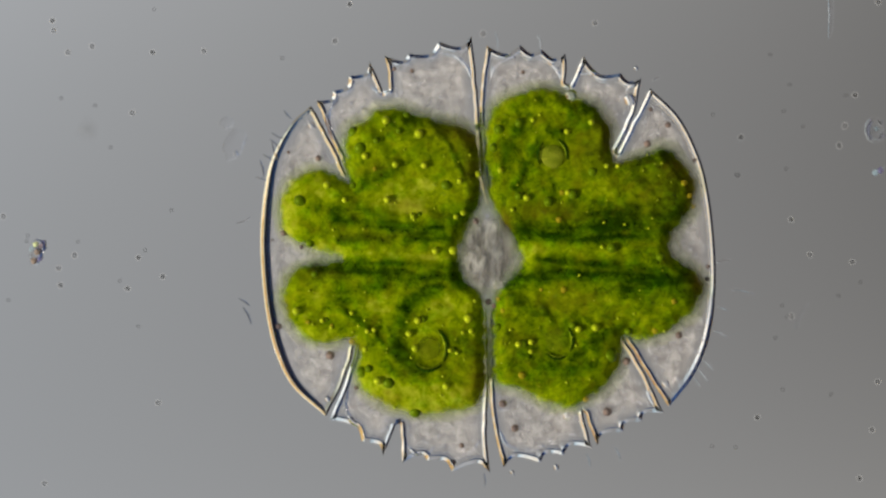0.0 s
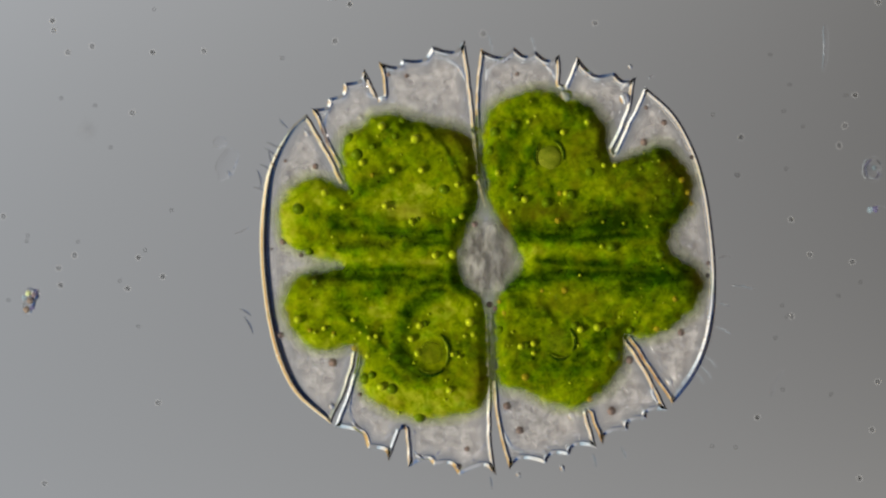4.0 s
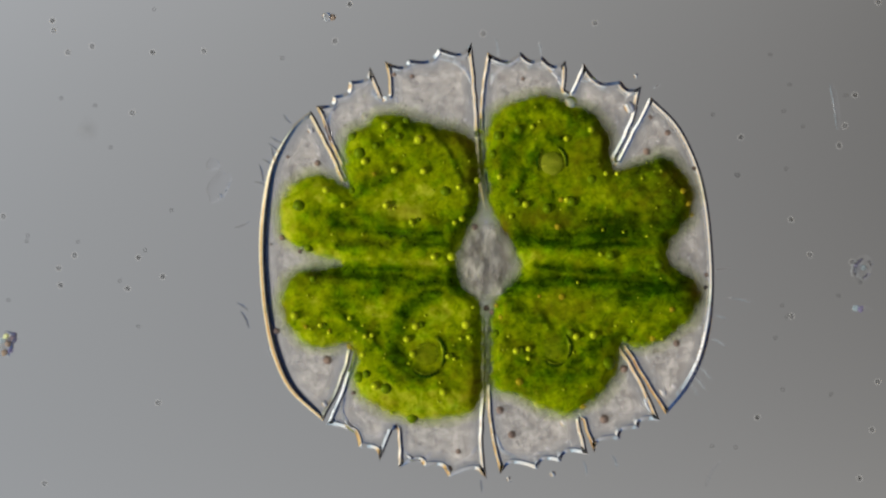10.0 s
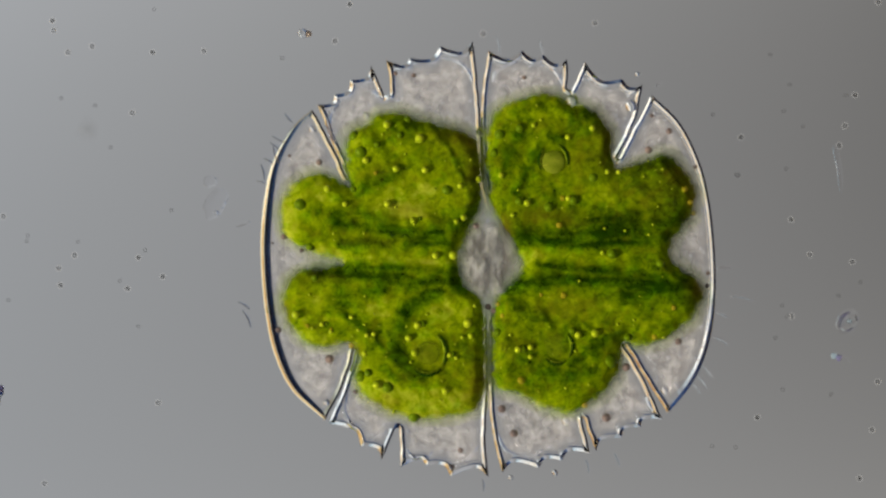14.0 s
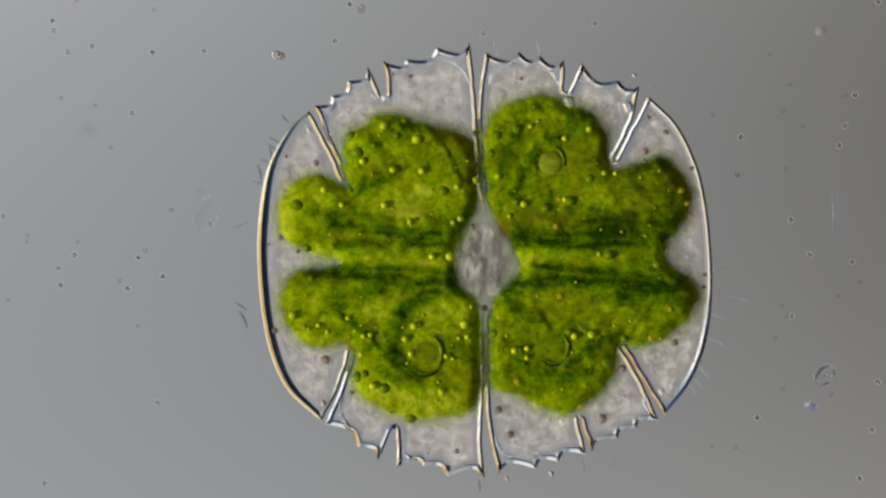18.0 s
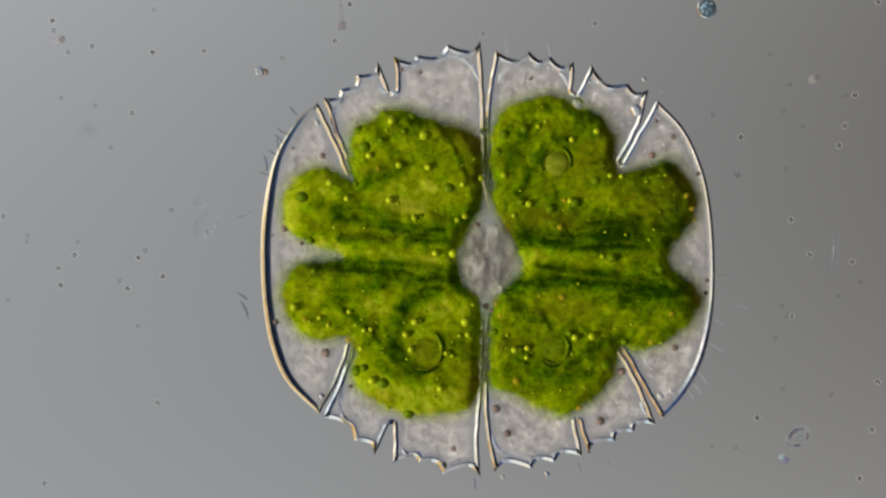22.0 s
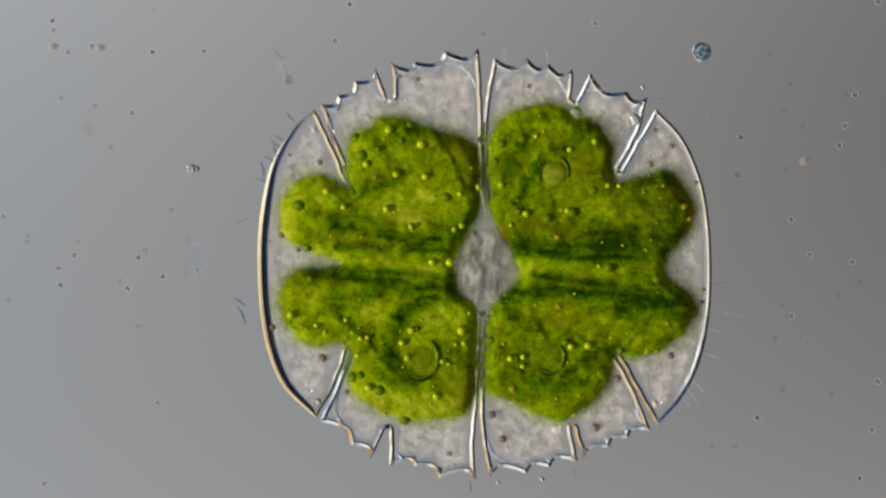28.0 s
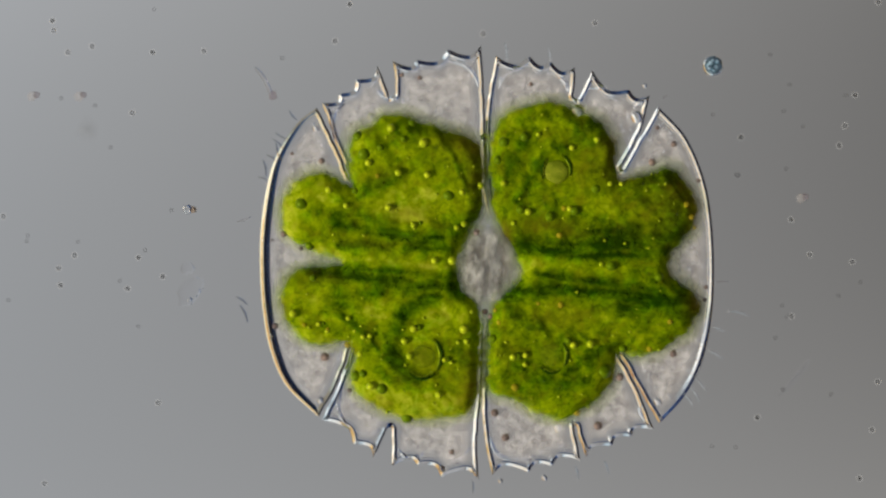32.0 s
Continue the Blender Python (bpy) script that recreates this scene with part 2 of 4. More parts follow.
def flow(points, steps=8):
    """A smooth open curve through the points (Catmull-Rom)."""
    p = [Vector((*q, 0)) for q in points]
    p = [p[0] * 2 - p[1]] + p + [p[-1] * 2 - p[-2]]
    out = []
    for i in range(1, len(p) - 2):
        for s in range(steps):
            t = s / steps
            out.append(0.5 * (2 * p[i] + (p[i + 1] - p[i - 1]) * t + (2 * p[i - 1] - 5 * p[i] + 4 * p[i + 1] - p[i + 2]) * t * t
                              + (3 * p[i] - p[i - 1] - 3 * p[i + 1] + p[i + 2]) * t ** 3))
    out.append(p[-2])
    return [(v.x, v.y) for v in out]


def bead(path, left, right, rise, taper=0.35, base=2, power=1.35, run=4, sizes=None, shape=None):
    """A flat-based bead of wall along a path on the plan: widths to the two sides of its crest, all in plan units."""
    bm = bmesh.new()
    rows, n = [], len(path)
    prof = shape or [(k / 6, (1 - abs(k / 6)) ** power) for k in range(-6, 7)]
    for i, (x, y) in enumerate(path):
        a, b = path[max(0, i - 1)], path[min(n - 1, i + 1)]
        dx, dy = b[0] - a[0], b[1] - a[1]
        ln = math.hypot(dx, dy) or 1
        nx, ny = dy / ln, -dx / ln
        k = min(1, taper + (1 - taper) * min(i, n - 1 - i) / run)
        k = sizes[i] if sizes else k
        k *= 1 + 0.10 * noise.noise((x * 0.05, y * 0.05, 3))
        ring = []
        kr = k if shape is None else k ** 1.2    # the inner side of a wall thins faster
        for s, h in prof:
            w = (left * k if s < 0 else right * kr) * s
            ring.append(bm.verts.new(loc(x + nx * w, y + ny * w, rise * U * h * k)))
        for s in (1, -1):
            w = (left * k if s < 0 else right * kr) * s
            ring.append(bm.verts.new(loc(x + nx * w, y + ny * w, -base * U * k)))
        rows.append(ring)
    m = len(rows[0])
    for r, q in zip(rows, rows[1:]):
        for j in range(m):
            f = bm.faces.new((r[j], r[(j + 1) % m], q[(j + 1) % m], q[j]))
            f.material_index = 0 if j < len(prof) - 1 else 1
    bm.faces.new(rows[0][::-1]).material_index = 1
    bm.faces.new(rows[-1]).material_index = 1
    bmesh.ops.recalc_face_normals(bm, faces=bm.faces)
    return bm


def ball(x, y, z, r, squash=0.8, detail=2, rough=0.0):
    bm = bmesh.new()
    bmesh.ops.create_icosphere(bm, subdivisions=detail, radius=r * U)
    for v in bm.verts:
        if rough:
            v.co *= 1 + rough * noise.noise(v.co / (r * U) * 1.3 + Vector((x, y, r)))
        v.co.z *= squash
        v.co += loc(x, y, z)
    return bm


def inside(path, xs, ys):
    """Which points lie within the closed path, and their distance from it."""
    hit = np.zeros(xs.shape, bool)
    far = np.full(xs.shape, 1e9)
    for (x0, y0), (x1, y1) in zip(path, path[1:] + path[:1]):
        cross = ((y0 > ys) != (y1 > ys)) & (xs < (x1 - x0) * (ys - y0) / ((y1 - y0) or 1e-9) + x0)
        hit ^= cross
        dx, dy = x1 - x0, y1 - y0
        t = np.clip(((xs - x0) * dx + (ys - y0) * dy) / ((dx * dx + dy * dy) or 1e-9), 0, 1)
        far = np.minimum(far, np.hypot(xs - x0 - t * dx, ys - y0 - t * dy))
    return hit, far


def sheet(xs, ys, keep, top, low, pigment, under=None):
    """A closed body over a grid: two skins sewn at the rim. pigment: a colour for each point."""
    bm = bmesh.new()
    layer = bm.verts.layers.float_color.new("pigment")
    rows, cols = xs.shape
    skins = []
    for z, colours in ((top, pigment), (low, pigment if under is None else under)):
        vs = {}
        for i in range(rows):
            for j in range(cols):
                if keep[i, j]:
                    v = bm.verts.new(loc(xs[i, j], ys[i, j], z[i, j]))
                    v[layer] = (*colours[i, j], 1)[:4]
                    vs[i, j] = v
        skins.append(vs)
    edge = {}
    for s, vs in enumerate(skins):
        for i in range(rows - 1):
            for j in range(cols - 1):
                q = [(i, j), (i + 1, j), (i + 1, j + 1), (i, j + 1)]
                if all(k in vs for k in q):
                    bm.faces.new([vs[k] for k in (q if s == 0 else q[::-1])])
                    if s == 0:
                        for a, b in zip(q, q[1:] + q[:1]):
                            edge[a, b] = True
    for a, b in edge:
        if (b, a) not in edge:
            bm.faces.new((skins[0][b], skins[0][a], skins[1][a], skins[1][b]))
    loose = [v for v in bm.verts if not v.link_faces]
    bmesh.ops.delete(bm, geom=loose, context="VERTS")
    return bm


# ---- the setting ----
def build_setting():
    bm = bmesh.new()
    bmesh.ops.create_cube(bm, size=1)
    bmesh.ops.scale(bm, vec=(0.46 * BIG, 0.30 * BIG, 0.006 * BIG), verts=bm.verts)
    bmesh.ops.bevel(bm, geom=bm.edges[:], offset=0.0015 * BIG, segments=2, affect="EDGES")
    ob = finish("ground", bm, M_SLIDE, smooth=False)
    ob.location.z = SLIDE_Z - 0.003 * BIG
    ob.visible_shadow = False
    tagged(ob, "clear glass microscope slide under a film of water", "slide", kind="structure")


build_setting()

# ---- the cell ----
cell = new("desmid_cell")
tagged(cell, "flat green desmid cell with clear toothed wall on the slide", "desmid")

# The teeth of each lobe, from the polar cleft to the sinus between the two half cells.
LOBES = {
    "upper_left_outer": [(611, 323), (582, 262), (553, 193), (582, 175), (610, 148), (647, 122), (661, 150), (671, 175)],
    "upper_left_inner": [(681, 175), (681, 150), (673, 112), (715, 107), (768, 85), (826, 76), (832, 120), (838, 170), (843, 230), (852, 330), (859, 372)],
    "upper_right_inner": [(993, 158), (996, 130), (993, 104), (951, 96), (913, 89), (854, 92), (847, 140), (843, 200), (846, 260), (855, 340), (885, 395)],
    "upper_right_outer": [(1084, 278), (1114, 216), (1128, 146), (1092, 137), (1025, 108), (1012, 138), (1002, 160)],
    "lower_right_outer": [(1102, 606), (1142, 669), (1174, 737), (1137, 753), (1104, 772), (1059, 797), (1045, 766), (1037, 738)],
    "lower_right_inner": [(1032, 738), (1040, 770), (1048, 801), (999, 815), (958, 829), (893, 838), (880, 790), (870, 740), (866, 680), (864, 600), (871, 545)],
    "lower_left_inner": [(709, 762), (711, 795), (713, 831), (758, 828), (802, 847), (869, 847), (863, 790), (863, 740), (864, 680), (862, 600), (857, 545)],
    "lower_left_outer": [(630, 625), (611, 690), (584, 757), (641, 796), (679, 820), (691, 790), (702, 762)],
}
# how many of each list belong to the cleft before the first tooth and after the last one
CLEFTS = {"upper_left_outer": (2, 2), "upper_left_inner": (2, 5), "upper_right_inner": (2, 5), "upper_right_outer": (2, 2),
          "lower_right_outer": (2, 2), "lower_right_inner": (2, 5), "lower_left_inner": (2, 5), "lower_left_outer": (2, 2)}
FROM_POLE = ("lower_left_outer", "lower_left_inner", "lower_right_outer", "lower_right_inner")
POLES = {
    "left": [(608, 323), (579.5, 262), (544, 202), (509, 235), (476, 295), (462, 360), (457, 430), (460, 500), (469, 571), (486, 639), (518, 700), (578, 752), (608, 690), (627, 623)],
    "right": [(1087, 280), (1117.5, 218), (1144, 164), (1196, 214), (1232, 283), (1250, 350), (1260, 425), (1264, 500), (1260, 570), (1247, 628), (1223, 678), (1184, 727), (1144, 667), (1105, 606)],
}


def bays(tips, skew):
    """Pointed teeth with rounded bays between them; skew: where along x a bay is deepest. Also the places of the teeth in the list."""
    out, marks = [], []
    for a, b in zip(tips, tips[1:]):
        span = math.hypot(b[0] - a[0], b[1] - a[1])
        m = skew if b[0] > a[0] else 1 - skew
        n = max(8, round(span / 2.2))
        marks.append(len(out))
        for i in range(n):
            t = i / n
            u = t / m if t < m else (1 - t) / (1 - m)
            x, y = a[0] + (b[0] - a[0]) * t, a[1] + (b[1] - a[1]) * t
            d = math.hypot(CX - x, CY - y)
            k = (6 + 0.16 * span) * (1 - (1 - u) ** 1.6) / d
            out.append((x + (CX - x) * k, y + (CY - y) * k))
    marks.append(len(out))
    p = np.array(out + [tips[-1]])
    for _ in range(2):    # blunt the tips a little
        p[1:-1] = 0.25 * p[:-2] + 0.5 * p[1:-1] + 0.25 * p[2:]
    return [tuple(q) for q in p], marks


def even(path, step=2.4):
    """The same line in even short steps."""
    p = np.array(path)
    s = np.concatenate([[0], np.cumsum(np.hypot(*np.diff(p, axis=0).T))])
    u = np.linspace(0, s[-1], max(3, round(s[-1] / step)))
    return list(zip(np.interp(u, s, p[:, 0]), np.interp(u, s, p[:, 1])))


def lobe_paths(name):
    pts = LOBES[name]
    a, b = CLEFTS[name]
    tips = pts[a:len(pts) - b]
    rim, marks = bays(tips, {"upper_left": 0.62, "upper_right": 0.6, "lower_right": 0.32, "lower_left": 0.66}[name.rsplit("_", 1)[0]])
    last = flow(pts[len(pts) - b - 1:], 6)
    if b > 2:    # the long walls of the sinus waver
        last = [(x + 2.2 * noise.noise((x * 0.02, y * 0.045, len(name))) * min(1, i / 8), y) for i, (x, y) in enumerate(last)]
    return even(flow(pts[:a + 1], 6)), rim, even(last), marks


def waver(run):
    """The walls of a cleft waver a little, side by side."""
    n = len(run) - 1
    return [(x + 2.4 * noise.noise((x * 0.015, y * 0.05, 5.0)) * min(1, i / 6, (n - i) / 6), y) for i, (x, y) in enumerate(run)]


def half_runs(side):
    """The outline of one half cell, clefts cut in, as runs of (kind, points)."""
    out = []
    for form in ("upper_%s_inner", "upper_%s_outer", "", "lower_%s_outer", "lower_%s_inner"):
        if not form:
            p = POLES[side]
            out += [("cleft", even(flow(p[:3]))), ("pole", even(flow(p[2:-2]), 1.8)), ("cleft", even(flow(p[-3:])))]
            continue
        name = form % side
        first, rim, last, marks = lobe_paths(name)
        cuts = [0]
        for m in marks:    # a tooth takes a short stretch to both sides of its tip
            cuts += [max(0, m - 3), min(len(rim) - 1, m + 3)]
        cuts = sorted(set(cuts + [len(rim) - 1]))
        runs = [("cleft", first)]
        for i, j in zip(cuts, cuts[1:]):
            runs.append(("tooth" if any(i <= m <= j for m in marks) else "bay", rim[i:j + 1]))
        runs.append(("sinus" if len(last) > 80 else "cleft", last))
        if name not in FROM_POLE:
            runs = [(k, p[::-1]) for k, p in runs[::-1]]
        out += runs
    return [(kind, waver(run) if kind == "cleft" else run) for kind, run in out]


def half_outline(side):
    return [p for _, run in half_runs(side) for p in run[:-1]]


# cross sections of the wall as (distance from the outer edge, height)
SECTIONS = {
    "rim": [(0, 0), (0.5, 0.8), (6.6, 7.8), (7.9, 5.7), (9.2, 5.0), (13, 4.7)],
    "cleft": [(0, 0), (4.0, 4.1), (7.6, 0.8), (8.4, 0.5), (9, 0.5)],
    "left_pole": [(0, 0), (1.4, 0.8), (2.8, 2.1), (6.2, 7.2), (12.6, 2.6), (17.4, 0.5), (18, 0.5)],
    "right_pole": [(0, 0), (4.2, 4.8), (8.4, 2.0), (10.2, 3.2), (12, 3.0)],
    "right_low": [(0, 0), (0.8, 1.2), (7.0, 7.6), (9.0, 5.4), (11, 4.6), (12, 4.2)],
}
ACROSS = 16    # points across a wall


def wall_rings(side):
    """Rings of wall points along the outline of a half cell: across each ring the height follows the distance from the outer edge."""
    runs = half_runs(side)
    pts, kinds, spans = [], [], []
    for kind, run in runs:
        spans.append((kind, len(pts), len(pts) + len(run) - 1))
        pts += run[:-1]
        kinds += [kind] * (len(run) - 1)
    p = np.array(pts)
    n = len(p)
    ahead, behind = np.roll(p, -1, 0), np.roll(p, 1, 0)
    d = ahead - behind
    nrm = np.stack([-d[:, 1], d[:, 0]], axis=1) / (np.hypot(d[:, 0], d[:, 1])[:, None] + 1e-9)
    test = p + 4 * nrm
    if inside(pts, test[:, 0], test[:, 1])[0].mean() < 0.5:
        nrm = -nrm
    soft = sum(np.roll(nrm, k, 0) * (7 - abs(k)) for k in range(-6, 7))
    keep = np.array([0.25 if k in ("cleft", "sinus") else 0.05 for k in kinds])[:, None]
    soft = soft / (np.hypot(soft[:, 0], soft[:, 1])[:, None] + 1e-9) + keep * nrm
    soft /= np.hypot(soft[:, 0], soft[:, 1])[:, None]
    sect = {"cleft": "cleft", "sinus": "cleft", "pole": side + "_pole"}
    xs, ys = [], []
    width = np.array([SECTIONS[sect.get(kind, "rim")][-1][0] for kind in kinds], float)
    width = sum(np.roll(width, j) for j in range(-3, 4)) / 7    # sections pass softly into one another
    us = [width * (k / (ACROSS - 1)) ** 1.4 for k in range(ACROSS)]
    hs = [list(zip(*SECTIONS[sect.get(kind, "rim")])) for kind in kinds]
    reach = us[-1].copy()
    for f in np.linspace(0.15, 1, 14)[::-1]:    # stop where another stretch of the outline comes nearer
        q = p + soft * (f * us[-1])[:, None]
        far = inside(pts, q[:, 0], q[:, 1])[1]
        reach = np.where(far < 0.5 * f * us[-1], np.minimum(reach, f * us[-1] * 0.93), reach)
    reach = np.minimum(reach, (np.roll(reach, 1) + reach + np.roll(reach, -1)) / 3)
    swell = np.ones(n)
    for kind, i, j in spans:
        if kind == "pole":
            t = np.linspace(0, 1, j - i)
            arch = np.sin(math.pi * t)
            swell[i:j] = 0.42 + 0.58 * np.minimum(1, 1.2 * np.where(t < 0.5, arch ** 1.5, arch ** 0.5)) if side == "left" else 1.0
    tail = np.minimum(np.arange(n), np.arange(n)[::-1])    # the walls run out thin beside the nucleus
    swell *= np.clip(0.15 + tail / 24, 0, 1)
    for i in range(ACROSS):
        us[i] = np.minimum(us[i] * swell, reach * swell)
        q = p + soft * us[i][:, None]
        xs.append(q[:, 0])
        ys.append(q[:, 1])
    dist = inside(pts, np.array(xs), np.array(ys))[1]
    rows = []
    for i in range(n):
        wav = 1 + (0.28 if kinds[i] in ("cleft", "sinus") else 0.12) * noise.noise((p[i, 0] * 0.06, p[i, 1] * 0.06, 3))
        if kinds[i] == "pole":
            wav += (0.022 if side == "left" else 0.010) * math.sin(i * 1.8 * 2 * math.pi / 6.3)    # rows of fine pores
        ring = []
        for k in range(ACROSS):
            d = min(dist[k, i], us[k][i]) / swell[i]
            h = float(np.interp(d, *hs[i]))
            if kinds[i] == "pole" and side == "right":    # towards its lower end the wall gets a broad outer slope
                low = min(1.0, max(0.0, (p[i, 1] - 500) / 100))
                h += low * (float(np.interp(d, *zip(*SECTIONS["right_low"]))) - h)
            h *= swell[i] * wav
            ring.append((xs[k][i], ys[k][i], h))
        rows.append(ring)
    return rows, spans


def wall_piece(strips):
    """A mesh of one or more stretches of wall; each strip: its rings, and whether its first and its last end are closed."""
    bm = bmesh.new()
    for rings, first, last in strips:
        grid = []
        for ring in rings:
            vs = [bm.verts.new(loc(x, y, h * U)) for x, y, h in ring]
            vs += [bm.verts.new(loc(x, y, -2 * U)) for x, y, h in (ring[-1], ring[0])]
            grid.append(vs)
        m = len(grid[0])
        for r, q in zip(grid, grid[1:]):
            for j in range(m):
                bm.faces.new((r[j], r[(j + 1) % m], q[(j + 1) % m], q[j])).material_index = 0 if j < m - 3 else 1
        if first:
            bm.faces.new(grid[0][::-1]).material_index = 1
        if last:
            bm.faces.new(grid[-1]).material_index = 1
    bm.normal_update()
    if sum(f.normal.z * f.calc_area() for f in bm.faces if f.material_index == 0) < 0:
        bmesh.ops.reverse_faces(bm, faces=bm.faces)
    return bm


def build_walls():
    for side in ("left", "right"):
        rows, spans = wall_rings(side)
        n = len(rows)
        # one wall for each lobe, from the blind end of one cleft to that of the next; its teeth join on to it
        ends = [spans[0][1]] + [j for (kind, i, j), (after, _, _) in zip(spans, spans[1:]) if kind == after == "cleft"] + [n]
        for i, j in zip(ends, ends[1:]):
            inner = [(kind, a, min(b, n - 1)) for kind, a, b in spans if i <= a < j and b > a]
            if any(kind == "pole" for kind, _, _ in inner):
                part("polar_wall", wall_piece([(rows[i:j + 1], True, True)]), M_WALL_FRINGE if side == "left" else M_WALL_POROUS, cell,
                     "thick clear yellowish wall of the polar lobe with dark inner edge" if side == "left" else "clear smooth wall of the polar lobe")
                continue
            wall = part("lobe_wall", wall_piece([(rows[a:b + 1], a == i, b >= min(j, n - 1)) for kind, a, b in inner if kind != "tooth"]), M_WALL, cell,
                        "clear wall of a side lobe with pointed teeth")
            for kind, a, b in inner:
                if kind == "tooth":
                    part("tooth", wall_piece([(rows[a:b + 1], False, False)]), M_WALL, wall)
    arc = flow(POLES["right"][2:-2], 10)
    # rows of fine pores along the inner side of the right polar wall
    for k, (x, y) in enumerate(even(arc, 8.0)[6:-14]):
        part("pore", ball(x - 10.5 - 0.8 * math.sin(k * 2.1), y, 0.6 * U, 2.0 + 0.7 * math.sin(k * 1.7), 0.7, 1), M_JELLY, cell, "fine clear pore")
    # fine strands where the two half cells touch in the lower sinus
    for k, (x, y0, y1, lean) in enumerate(((864.5, 552, 730, 2), (846.5, 250, 320, 6))):
        path = [(x + lean * (y - y0) / (y1 - y0) + 1.2 * noise.noise((k * 3.1, y * 0.035, 2)), y) for y in range(y0, y1, 6)]
        part("strand", bead(path, 1.6, 1.6, 2.5, 0.2), M_STRAND, cell, "fine brownish strand between the half cells")
    # faint inner folds of the lobes
    for pts in (((592, 192), (577, 208), (575, 238), (586, 262)), ((622, 167), (645, 166), (660, 174), (668, 184)), ((770, 106), (796, 110), (818, 128), (828, 152)),
                ((640, 772), (622, 756), (611, 730), (616, 700)), ((650, 774), (668, 777), (688, 768)), ((722, 800), (738, 815), (758, 812), (770, 800)), ((884, 768), (895, 794), (918, 806), (960, 806)), ((862, 150), (868, 128), (884, 116), (905, 110)),
                ((962, 118), (978, 132), (986, 150)), ((1020, 140), (1040, 136), (1056, 142)), ((1100, 170), (1112, 158), (1120, 160)), ((1160, 728), (1148, 706), (1150, 690)), ((812, 822), (836, 806), (850, 790))):
        part("inner_fold", bead(flow(pts, 6), 4.0, 4.0, 2.3, 0.2), M_FOLD, cell, "faint clear inner fold of the wall")
    for ob in list(cell.children_recursive):
        ob.visible_shadow = False


def build_cytoplasm():
    for side, (x0, x1) in (("left", (455, 885)), ("right", (840, 1275))):
        xs, ys = np.meshgrid(np.arange(x0, x1, 5.0), np.arange(70, 862, 5.0))
        hit, far = inside(half_outline(side), xs, ys)
        lift = 1 - np.exp(-far / 26)
        grain = np.array([[noise.fractal((x * 0.03, y * 0.03, 1.0), 1.0, 2.1, 3) for x, y in zip(rx, ry)] for rx, ry in zip(xs, ys)])
        top = U * (0.5 + 2 * lift + 1.2 * grain * lift)
        low = -U * (2 + 16 * lift * np.clip(far / 60, 0, 1))
        free = np.clip((-green_field(GREENS[side], xs, ys) + 0.34) / 0.30, 0, 1)
        pig = np.repeat((np.clip((far - 11 - 5 * np.clip((560 - xs) / 40, 0, 1)) / 18, 0, 1) * free)[..., None], 3, axis=2)
        part("cytoplasm", sheet(xs, ys, hit, top, low, pig), M_CYTO, cell, "clear mauve-grey granular jelly of a half cell")


